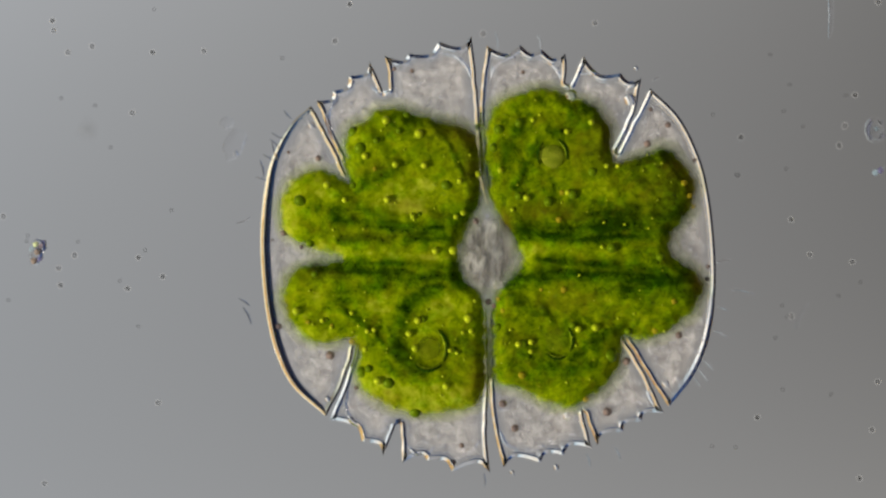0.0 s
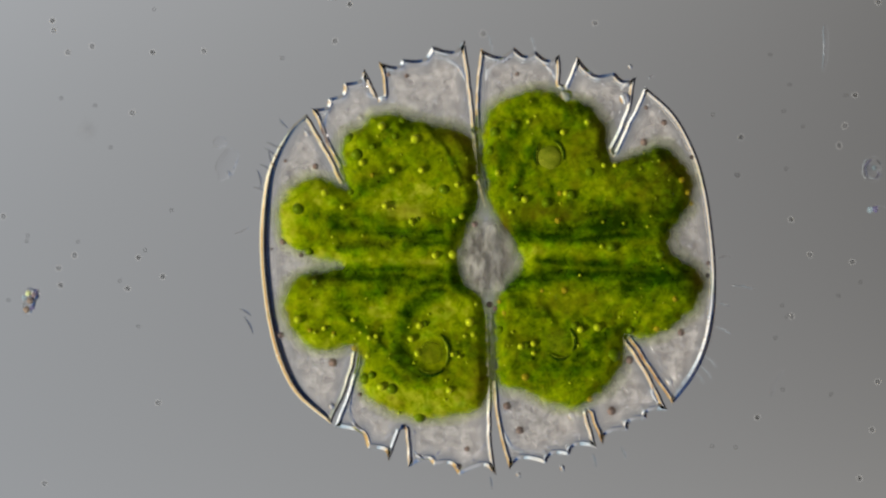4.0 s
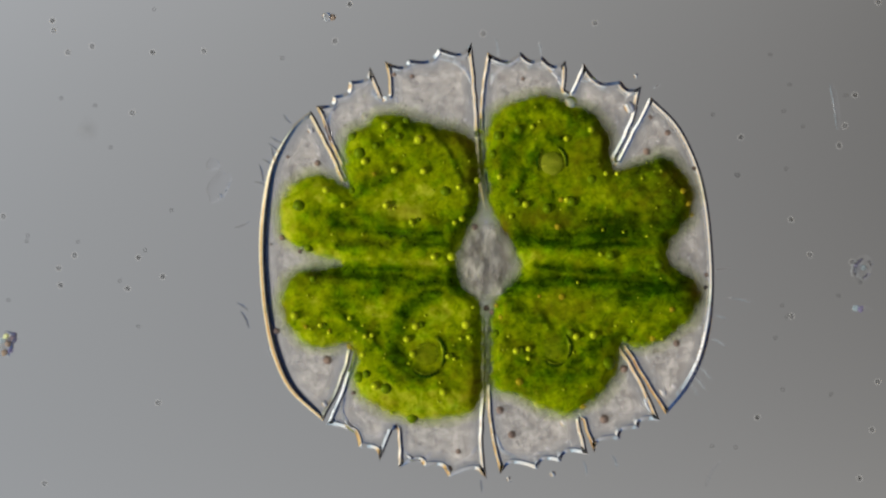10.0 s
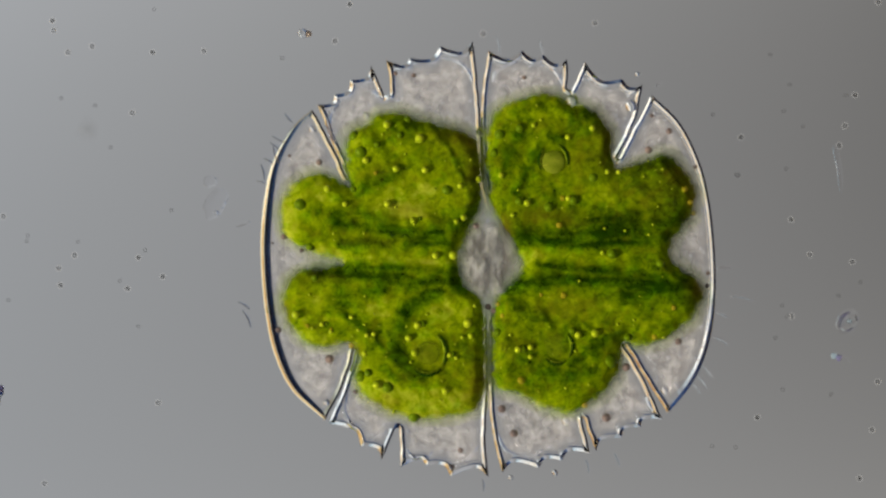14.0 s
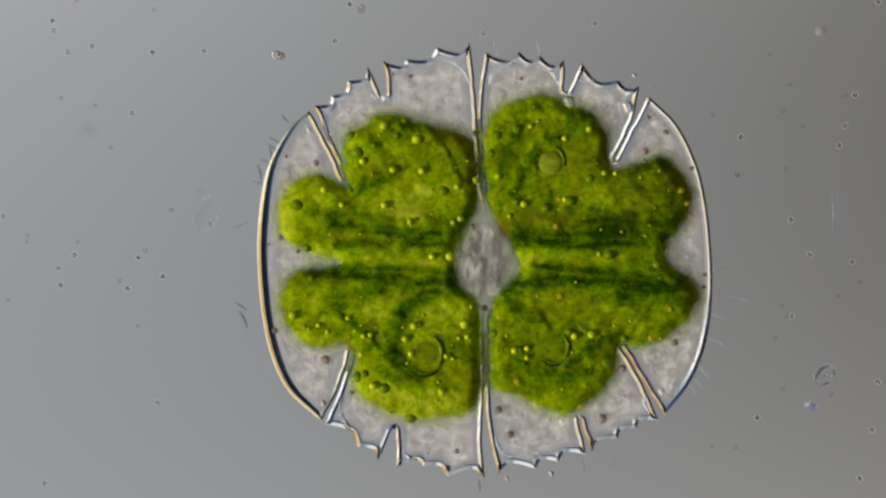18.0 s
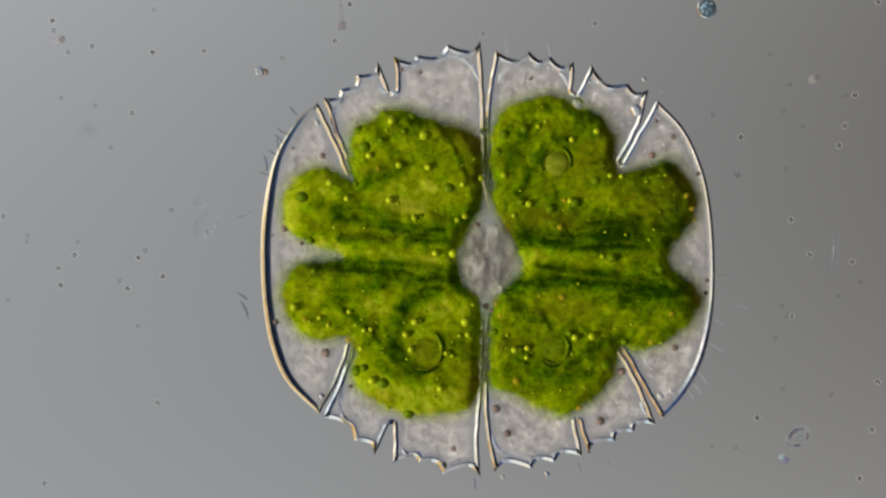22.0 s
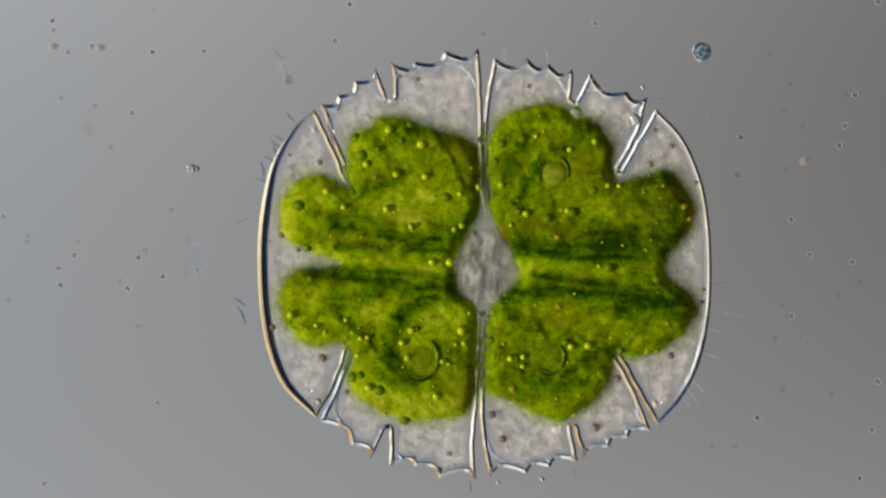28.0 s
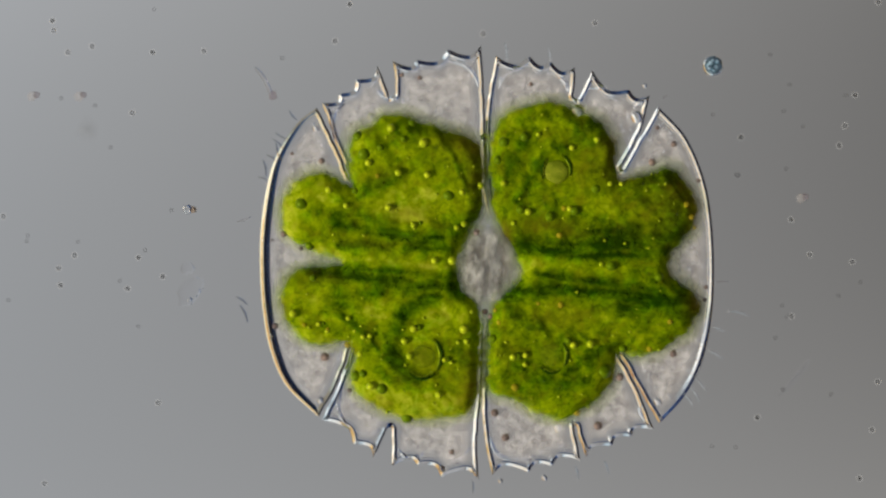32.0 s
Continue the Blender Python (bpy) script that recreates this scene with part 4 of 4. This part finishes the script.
def build_smudge(x, y, r):
    xs, ys = np.meshgrid(np.arange(x - r, x + r + 1, r / 9), np.arange(y - r, y + r + 1, r / 9))
    d = np.hypot(xs - x, ys - y) / r
    pig = np.repeat((np.clip(1 - d, 0, 1) ** 1.5)[..., None], 3, axis=2)
    ob = finish("smudge", sheet(xs, ys, d < 1, np.full(xs.shape, 1.0 * U), np.zeros(xs.shape), pig), M_SMUDGE)
    ob.matrix_world = Matrix.Translation(place(x, y, SLIDE_Z) - loc(x, y, 0))
    tagged(ob, "faint round grey smudge on the slide", "smudge")


build_smudge(155, 230, 26)


def free_ball(x, y, z, r, squash=0.8, rough=0.1, stretch=1.0, turn=0.0):
    """A lump about the origin of its own thing, its foot at z."""
    bm = bmesh.new()
    bmesh.ops.create_icosphere(bm, subdivisions=3, radius=r * U)
    for v in bm.verts:
        v.co *= 1 + rough * noise.noise(v.co / (r * U) * 1.4 + Vector((x, y, r)))
        v.co.x *= stretch
        v.co.z = v.co.z * squash + r * squash * U
    bmesh.ops.transform(bm, matrix=pose(x * U, -y * U, z * U, 0, 0, turn), verts=bm.verts)
    return bm


def thing(name, label, category):
    return tagged(new(name), label, category)


def free_rod(length, r0, r1, bend=0.0):
    """A thin bent rod along y, lying on the slide."""
    bm = bmesh.new()
    rows = []
    for i in range(13):
        t = i / 12
        r = (r0 + (r1 - r0) * t) * (0.4 + 0.6 * min(1, 6 * t, 6 * (1 - t)))
        x, y = bend * math.sin(t * math.pi), length * (0.5 - t)
        rows.append([bm.verts.new(((x + r * math.cos(a)) * U, y * U, 0.35 * (r + r * math.sin(a)) * U)) for a in (k * math.pi / 4 for k in range(8))])
    for p, q in zip(rows, rows[1:]):
        for j in range(8):
            bm.faces.new((p[j], p[(j + 1) % 8], q[(j + 1) % 8], q[j]))
    bm.faces.new(rows[0][::-1])
    bm.faces.new(rows[-1])
    bmesh.ops.recalc_face_normals(bm, faces=bm.faces)
    return bm


scrap = thing("debris_flake", "small clear lumpy flake with coloured edges drifting over slide", "debris")
part("lump", free_ball(5, -14, 0, 12, 0.6, 0.4), M_JELLY, scrap)
part("lump", free_ball(-1, 2, 0, 11, 0.6, 0.4, 1.3, 70), M_JELLY, scrap)
part("lump", free_ball(-5, 15, 0, 8, 0.5, 0.3), M_JELLY_SOFT, scrap)
# coloured lumps stand in for the rainbow light fringes of the clear flake
part("core", free_ball(8, -13, 8, 5, 0.6, 0.3), M_SPECK_RED, scrap, "reddish fringe spot")
part("grain", free_ball(-3, -16, 8, 5, 0.6, 0.3), M_SPECK_LIME, scrap, "lime yellow fringe spot")
part("grain", free_ball(12, -19, 7, 5, 0.6, 0.3), M_SPECK_VIOLET, scrap, "violet fringe spot")
part("grain", free_ball(1, -3, 9, 6, 0.6, 0.3), M_SPECK_TAN, scrap, "tan fringe spot")
part("grain", free_ball(5, 9, 8, 5, 0.6, 0.3), M_SPECK_VIOLET, scrap, "violet fringe spot")
part("grain", free_ball(-6, 13, 7, 6, 0.6, 0.3), M_SPECK_TAN, scrap, "tan fringe spot")
part("grain", free_ball(-10, -8, 6, 5, 0.6, 0.3), M_SPECK_CYAN, scrap, "pale cyan fringe spot")

vesicle = thing("vesicle", "clear ring-shaped vesicle drifting over the slide", "vesicle")
ring = [(math.cos(radians(a)) * 13, math.sin(radians(a)) * 18) for a in range(0, 331, 15)]


def free_bead(path, w, h):
    bm = bead(path, w, w, h, 0.5, 0.5 * h)
    shift = loc(0, 0, 0)
    for v in bm.verts:
        v.co.x -= shift.x
        v.co.y -= shift.y
        v.co.z += 0.5 * h * U
    return bm


part("rim", free_bead(ring, 6, 4), M_JELLY_SOFT, vesicle)
part("film", free_ball(0, 0, 0, 14, 0.2, 0.1, 1.25, 90), M_JELLY_SOFT, vesicle)
part("granule", free_ball(1, -2, 1, 5, 0.5, 0.2), M_SPECK_CYAN, vesicle, "pale grain")
part("crescent", free_bead(ring[8:17], 3.2, 3), M_SPECK_VIOLET, vesicle, "violet crescent")
part("crescent", free_bead(ring[1:5], 2.4, 3), M_SPECK_VIOLET, vesicle, "violet crescent")
part("crescent", free_bead(ring[-4:], 2.4, 3), M_SPECK_MAUVE, vesicle, "mauve crescent")

fragment = thing("debris_fragment", "tiny bright clear fragment with a short thread", "debris")
part("lump", free_ball(-6, 2, 0, 6, 0.7, 0.3), M_SPECK_CYAN, fragment)
part("lump", free_ball(2, -1, 0, 6, 0.7, 0.3), M_SPECK_VIOLET, fragment)
part("thread", free_bead([(4, -6), (12, -9), (22, -8)], 2, 2), M_JELLY_SOFT, fragment)

speck = thing("debris_speck", "small bright speck with a dark side drifting over slide", "debris")
part("lump", free_ball(-4, 0, 0, 8, 0.8, 0.2), M_JELLY, speck)
part("core", free_ball(5, 1, 0, 6, 0.8, 0.3), M_SPECK_TAN, speck, "dark tan core")

drop = thing("round_spore", "round clear bluish spore with granular inside", "spore")
part("shell", free_ball(0, 0, 0, 18, 0.9, 0.03), M_SPORE_SHELL, drop)
part("body", free_ball(1, -1, 3, 14, 0.9, 0.06), M_SPORE_BODY, drop, "dark bluish granular body")
for gx, gy, gr in ((-5, -4, 4), (4, 2, 4), (0, 8, 3), (7, -7, 3), (-7, 5, 3), (-1, -9, 3), (-10, -1, 3)):
    part("granule", free_ball(gx, gy, 27, gr, 0.6, 0.2), M_SPORE, drop, "pale blue granule")

rod = thing("drifting_rod", "thin clear rod with a dark knob at one end", "rod")
part("shaft", free_rod(62, 3.4, 4.2, 4), M_ROD, rod)
part("knob", free_ball(4, 28, 0, 7, 0.6, 0.25, 1.2, 60), M_SPECK_MAUVE, rod, "mauve-grey knob")

needle = thing("drifting_needle", "long faint clear needle drifting over the slide", "needle")
part("shaft", free_rod(84, 5.5, 4, 3), M_JELLY_FAINT, needle)
part("head", free_rod(30, 3, 2, 1), M_JELLY_FAINT, needle)

splinter = thing("drifting_splinter", "short faint clear splinter drifting over the slide", "needle")
part("shaft", free_rod(52, 4, 5, -5), M_JELLY_FAINT, splinter)

veil = thing("jelly_scrap", "faint clear bent scrap of jelly by the cell", "debris")
part("flap", free_ball(6, 14, 0, 17, 0.35, 0.45, 1.7, 65), M_JELLY_VEIL, veil)
part("lump", free_ball(-8, -24, 0, 11, 0.5, 0.4), M_JELLY_VEIL, veil)
part("granule", free_ball(8, 30, 1, 4, 0.7, 0.3), M_JELLY, veil, "bright grain")

crumb = thing("debris_crumb", "tiny pale crumb drifting over the slide", "debris")
part("lump", free_ball(-3, 1, 0, 8, 0.4, 0.3), M_SPECK_PEACH, crumb, "pale peach lump")
part("core", free_ball(5, -2, 0, 6, 0.4, 0.3), M_SPECK_MAUVE, crumb, "mauve-grey grain")
crumb_two = copy_thing(crumb, Matrix.Identity(4))
crumb_three = copy_thing(crumb, Matrix.Identity(4))


# ---- what moves ----
def drift(ob, rows):
    """Rows of seconds, place on the plan and, if it turns, degrees: a scrap that drifts over the slide."""
    walk(ob, [(r[0], pose(*place(r[1], r[2], SLIDE_Z), 0, 0, -(r[3] if len(r) > 3 else 0))) for r in rows])


def motions():
    rows = [
        (0.0, 865.2, 451.4, 0.72, 0.0),
        (0.5, 867.2, 448.0, 0.61, 0.0),
        (1.0, 867.9, 447.9, 0.44, 0.0),
        (1.5, 865.8, 452.8, 0.32, 0.0),
        (2.0, 862.6, 458.5, -0.08, 0.0),
        (2.5, 863.7, 455.9, -0.40, 0.0),
        (3.0, 864.5, 455.7, -0.60, 0.0),
        (3.5, 864.9, 455.9, -0.81, 0.0),
        (5.5, 864.5, 457.8, -1.29, 0.0),
        (6.0, 865.8, 458.0, -1.51, 0.0),
        (6.5, 866.0, 458.3, -1.68, 0.0),
        (7.0, 865.6, 457.8, -1.76, 0.0),
        (7.5, 863.2, 458.8, -1.97, 0.0),
        (8.0, 864.0, 458.7, -1.57, 0.0),
        (8.5, 863.9, 460.7, -0.98, 0.0),
        (9.0, 862.0, 462.0, 0.00, 0.0),
        (9.5, 863.3, 462.0, 0.71, 0.0),
        (10.0, 862.5, 462.6, 1.23, 0.0),
        (10.5, 862.4, 461.5, 1.21, 0.0),
        (11.0, 863.7, 460.3, 1.24, 0.0),
        (11.5, 866.4, 459.9, 1.14, 0.0),
        (12.0, 865.8, 459.7, 1.09, 0.0),
        (12.5, 866.9, 459.2, 1.15, 0.0),
        (13.0, 865.2, 460.0, 1.22, 0.0),
        (13.5, 864.1, 460.7, 1.08, 0.0),
        (14.0, 865.4, 460.3, 1.13, 0.0),
        (14.5, 864.3, 460.2, 1.19, 0.0),
        (16.5, 866.0, 460.3, 1.05, 0.0),
        (17.0, 865.3, 460.0, 1.15, 0.0),
        (17.5, 862.3, 461.2, 1.19, 0.0),
        (18.0, 859.4, 462.1, 1.20, 0.0),
        (18.5, 859.1, 462.2, 1.50, 0.0),
        (19.0, 859.0, 462.4, 2.14, 0.0),
        (19.5, 859.0, 462.4, 2.77, 0.0),
        (20.0, 858.4, 462.1, 3.13, 0.0),
        (20.5, 862.5, 461.0, 3.12, 0.0),
        (21.0, 863.9, 459.9, 3.29, 0.0),
        (21.5, 864.2, 459.4, 3.21, 0.0),
        (22.0, 864.9, 459.3, 3.16, 0.0),
        (22.5, 864.2, 459.2, 3.24, 0.0),
        (23.0, 864.4, 459.5, 3.16, 0.0),
        (23.5, 864.6, 459.4, 3.14, 0.0),
        (24.0, 865.6, 459.0, 3.10, 0.0),
        (24.5, 869.0, 453.4, 3.15, 0.0),
        (25.0, 869.9, 452.4, 3.04, 0.0),
        (25.5, 867.7, 455.8, 3.01, 0.0),
        (27.5, 861.9, 467.1, 3.15, 6.0),
        (28.0, 859.3, 472.1, 3.49, 6.0),
        (28.5, 860.8, 470.6, 3.39, 6.0),
        (29.0, 862.4, 469.3, 3.36, 6.0),
        (29.5, 862.2, 469.2, 3.30, 6.0),
        (30.0, 863.7, 467.6, 3.19, 6.0),
        (30.5, 865.8, 466.0, 3.21, 6.0),
        (31.0, 864.4, 467.5, 3.23, 6.0),
        (31.5, 863.5, 468.3, 3.35, 6.0),
        (32.0, 863.4, 469.2, 3.42, 6.0),
    ]
    walk(cell, [(t, pose(*place(x, y, 0), tilt, 0, -turn)) for t, x, y, turn, tilt in rows])
    drift(scrap, [
        (0, 67.4, 448.7), (0.5, 72, 441), (1, 82.7, 427.2), (1.5, 78.1, 456.3), (2, 65.8, 503.8), (2.5, 61.3, 513), (3, 58.2, 517.6),
        (3.5, 56.7, 526.8), (5.5, 47.5, 562), (6, 47.5, 575.8), (6.5, 47.5, 586.5), (7, 39.8, 601.8), (7.5, 33.7, 615.6), (8, 35.2, 607.9),
        (8.5, 32.2, 607.9), (9, 24.5, 604.8), (9.5, 21.4, 600.2), (10, 15.3, 611), (11, 2, 643), (12, -4, 660), (13, 2, 683), (14, -8, 705),
        (17, -45, 800), (32, -60, 860),])
    drift(vesicle, [
        (0, 1549.6, 230.4, 0), (0.5, 1554.2, 225.8, 1.2), (1, 1563.4, 210.6, 2.5), (1.5, 1561.9, 235.1, 3.8), (2, 1548.1, 279.4, 5),
        (2.5, 1546.6, 279.4, 6.2), (3, 1547.3, 285.6, 7.5), (3.5, 1545.8, 292.4, 8.8), (5.5, 1544.2, 329.2, 13.8), (6, 1543.5, 343, 15),
        (6.5, 1542.8, 358.3, 16.2), (7, 1544.2, 369.8, 17.5), (7.5, 1537.4, 382.1, 18.8), (8, 1537.4, 386.6, 20), (8.5, 1537.4, 402, 21.2),
        (9, 1532, 429.5, 22.5), (9.5, 1531.3, 451.8, 23.8), (10, 1526.7, 475.4, 25), (10.5, 1517.5, 499.9, 26.2), (11, 1516.7, 503.1, 27.5),
        (11.5, 1518.2, 513.8, 28.8), (12, 1512.8, 523, 30), (12.5, 1512.8, 529.8, 31.2), (13, 1507.5, 545.1, 32.5), (13.5, 1503.7, 558.9, 33.8),
        (14, 1500.7, 569.6, 35), (14.5, 1494.5, 585.7, 36.2), (16.5, 1476.2, 637.8, 41.2), (17, 1470, 651.5, 42.5), (17.5, 1467, 653.8, 43.8),
        (18, 1460.8, 664.6, 45), (18.5, 1455.5, 679.9, 46.2), (19, 1447, 696.7, 47.5), (19.5, 1438.6, 712.8, 48.8), (20, 1434, 725, 50),
        (20.5, 1427.9, 745, 51.2), (21, 1422.5, 753.3, 52.5), (21.5, 1418, 763.3, 53.8), (22, 1413.3, 774, 55), (22.5, 1408, 786.3, 56.2),
        (23, 1401.8, 796.2, 57.5), (23.5, 1397.2, 808.5, 58.8), (24, 1394.2, 811.5, 60), (24.5, 1414.1, 784.8, 61.2), (25, 1424, 774, 62.5),
        (25.5, 1425.6, 776.3, 63.8), (27.5, 1398, 880, 68), (29, 1385, 925, 72), (32, 1370, 960, 80),])
    drift(fragment, [
        (0, 1555.2, 303.2, 0), (0.5, 1558.2, 295.5, 1.5), (1, 1568.9, 280.2, 3), (1.5, 1565.9, 307.8, 4.5), (2, 1549, 352.2, 6),
        (2.5, 1547.5, 352.2, 7.5), (3, 1549, 358.3, 9), (3.5, 1547.5, 364.4, 10.5), (5.5, 1544.4, 401.2, 16.5), (6, 1542.9, 415, 18),
        (6.5, 1541.4, 430.3, 19.5), (7, 1541.4, 442.5, 21), (7.5, 1535.3, 453.3, 22.5), (8, 1535.3, 459.4, 24), (8.5, 1535.3, 474.7, 25.5),
        (9, 1529.1, 502.3, 27), (9.5, 1524.5, 523.7, 28.5), (10, 1519.9, 546.7, 30), (10.5, 1507.7, 569.6, 31.5), (11, 1506.2, 572.7, 33),
        (11.5, 1507.7, 581.9, 34.5), (12, 1501.6, 591.1, 36), (12.5, 1498.5, 597.2, 37.5), (13, 1490.8, 611, 39), (13.5, 1486.3, 623.2, 40.5),
        (14, 1481.7, 632.4, 42), (14.5, 1474, 646.2, 43.5), (16.5, 1451.8, 694.5, 49.5), (17, 1442.6, 706.6, 51), (17.5, 1439.5, 708.2, 52.5),
        (18, 1434.2, 719, 54), (18.5, 1427.3, 729.6, 55.5), (19, 1420.4, 745.7, 57), (19.5, 1411.2, 761.8, 58.5), (20, 1406.7, 772.5, 60),
        (20.5, 1397.5, 787.9, 61.5), (21, 1394.3, 793.2, 63), (21.5, 1391.3, 802.4, 64.5), (22, 1388.2, 813.1, 66), (22.5, 1384.5, 823.8, 67.5),
        (23, 1376.8, 833, 69), (23.5, 1373.7, 845.3, 70.5), (24, 1370.7, 846.8, 72), (24.5, 1389.8, 820, 73.5), (25, 1400.5, 810, 75),
        (25.5, 1400.5, 811.5, 76.5), (27.5, 1365, 920, 80), (29, 1350, 965, 85), (32, 1340, 990, 90),])
    drift(speck, [
        (0, 600, -30), (3, 594, -14), (5.5, 589.5, 1.5), (6, 588, 3.1), (6.5, 578.8, 7.7), (7, 578.8, 13.8), (7.5, 572.7, 13.8), (8, 577.3, 13.8),
        (8.5, 577.3, 24.5), (9, 581.9, 19.9), (9.5, 581.9, 23), (10, 583.4, 30.6), (10.5, 571.2, 38.3), (11, 566.6, 45.9), (11.5, 568.1, 50.5),
        (12, 566.6, 50.5), (12.5, 562, 55.1), (13, 554.3, 59.7), (13.5, 548.2, 62.8), (14, 540.5, 59.7), (14.5, 534.4, 62.8), (16.5, 509.9, 88.8),
        (17, 502.3, 98), (17.5, 497.7, 98), (18, 493.1, 98), (18.5, 490, 105.7), (19, 479.3, 107.2), (19.5, 476.2, 110.3), (20, 474.7, 108.7),
        (20.5, 470.1, 117.9), (21, 473.2, 125.6), (21.5, 471.6, 124), (22, 464, 127.1), (22.5, 451.7, 137.8), (23, 448.7, 140.9),
        (23.5, 445.6, 151.6), (24, 444.1, 150.1), (24.5, 460.9, 127.1), (25, 453.3, 111.8), (25.5, 447.1, 110.3), (27.5, 362.9, 257.2),
        (28, 343, 298.6), (28.5, 339.9, 307.8), (29, 339.9, 315.4), (29.5, 335.3, 323.1), (30, 341.5, 327.7), (30.5, 344.5, 324.6),
        (31, 335.3, 339.9), (31.5, 341.5, 356.8), (32, 336.9, 370.6),])
    drift(drop, [
        (0, 1235, -60), (9, 1240, -45), (17, 1246, -24), (18.5, 1248, -10), (19, 1251, 0), (19.5, 1254.1, 0), (20, 1254.1, 3.1),
        (20.5, 1255.6, 9.2), (21, 1254.1, 10.7), (21.5, 1252.6, 13.8), (22, 1249.5, 16.8), (22.5, 1248, 21.4), (23, 1249.5, 26),
        (23.5, 1249.5, 29.1), (24, 1252.6, 30.6), (24.5, 1260.2, 16.8), (25, 1264.8, 15.3), (25.5, 1266.3, 21.4), (27.5, 1241.8, 76.6),
        (28, 1240.3, 93.4), (28.5, 1241.8, 93.4), (29, 1244.9, 94.9), (29.5, 1246.4, 98), (30, 1249.5, 96.5), (30.5, 1255.6, 98),
        (31, 1255.6, 104.1), (31.5, 1257.2, 110.3), (32, 1260.2, 117.9),])
    drift(rod, [
        (0, 660, -109, -8), (14, 650, -59, -8), (17, 640, -24, -8), (19, 622, -1, -8), (20, 612, 3, -8), (21, 607, 15, -8), (22, 598, 19, -8),
        (23, 588, 23, -8), (24, 584, 23, -10.8), (24.5, 596, 6, -12.2), (25.5, 570, 31, -15),
        (27.5, 519, 92, -20.6), (28, 497, 118, -22), (28.5, 494, 121, -22), (29, 491, 124, -22), (29.5, 489, 127, -22), (30, 487, 126, -22),
        (30.5, 490, 123, -22), (31, 484, 126, -22), (31.5, 475, 138, -24), (32, 467, 147, -28),])
    drift(needle, [
        (0, 1468, 25, 0), (2, 1464, 65, 2), (6, 1456, 105, 0), (9, 1472, 170, -8), (13, 1482, 262, -8), (14, 1482, 298, -8), (17, 1478, 352, -4),
        (19, 1474, 398, 0), (21, 1472, 433, 0), (23, 1480, 455, 14), (25, 1476, 470, 18), (28, 1422, 608, 28), (30, 1415, 640, 35),
        (32, 1405, 668, 40),])
    drift(splinter, [
        (0, 1420, 560, 25), (3, 1390, 650, 25), (6, 1350, 728, 25), (7, 1340, 745, 25), (8, 1318, 762, 25), (9, 1292, 800, 25), (10, 1262, 838, 30),
        (11, 1244, 862, 30), (13, 1225, 915, 30), (32, 1210, 960, 30),])
    drift(veil, [
        (0, 410, 242, 0), (1, 416, 225, 0), (2, 401, 262, 0), (3, 398, 270, 0), (6, 392, 300, 4), (9, 385, 312, 4), (13, 380, 338, 6),
        (14, 378, 346, 6), (17, 370, 360, 8), (19, 363, 374, 8), (21, 362, 378, 8), (23, 361, 385, 8), (25, 364, 372, 8), (28, 345, 450, 10),
        (32, 335, 500, 12),])
    drift(crumb, [
        (0, 1490, -120), (13, 1470, -40), (17, 1456, 40), (19, 1449, 72), (21, 1443, 118), (23, 1440, 150), (25, 1448, 140), (28, 1425, 285),
        (32, 1420, 350),])
    drift(crumb_two, [
        (0, 250, -180), (17, 140, -20), (21, 110, 55), (23, 100, 84), (24, 95, 88), (24.5, 112, 63), (25, 129, 46), (28, 93, 84), (32, 60, 170),])
    drift(crumb_three, [
        (0, 420, -260), (23, 240, -60), (25, 230, -40), (28, 176, 86), (29, 170, 100), (31, 154, 138), (32, 143, 170),])


motions()
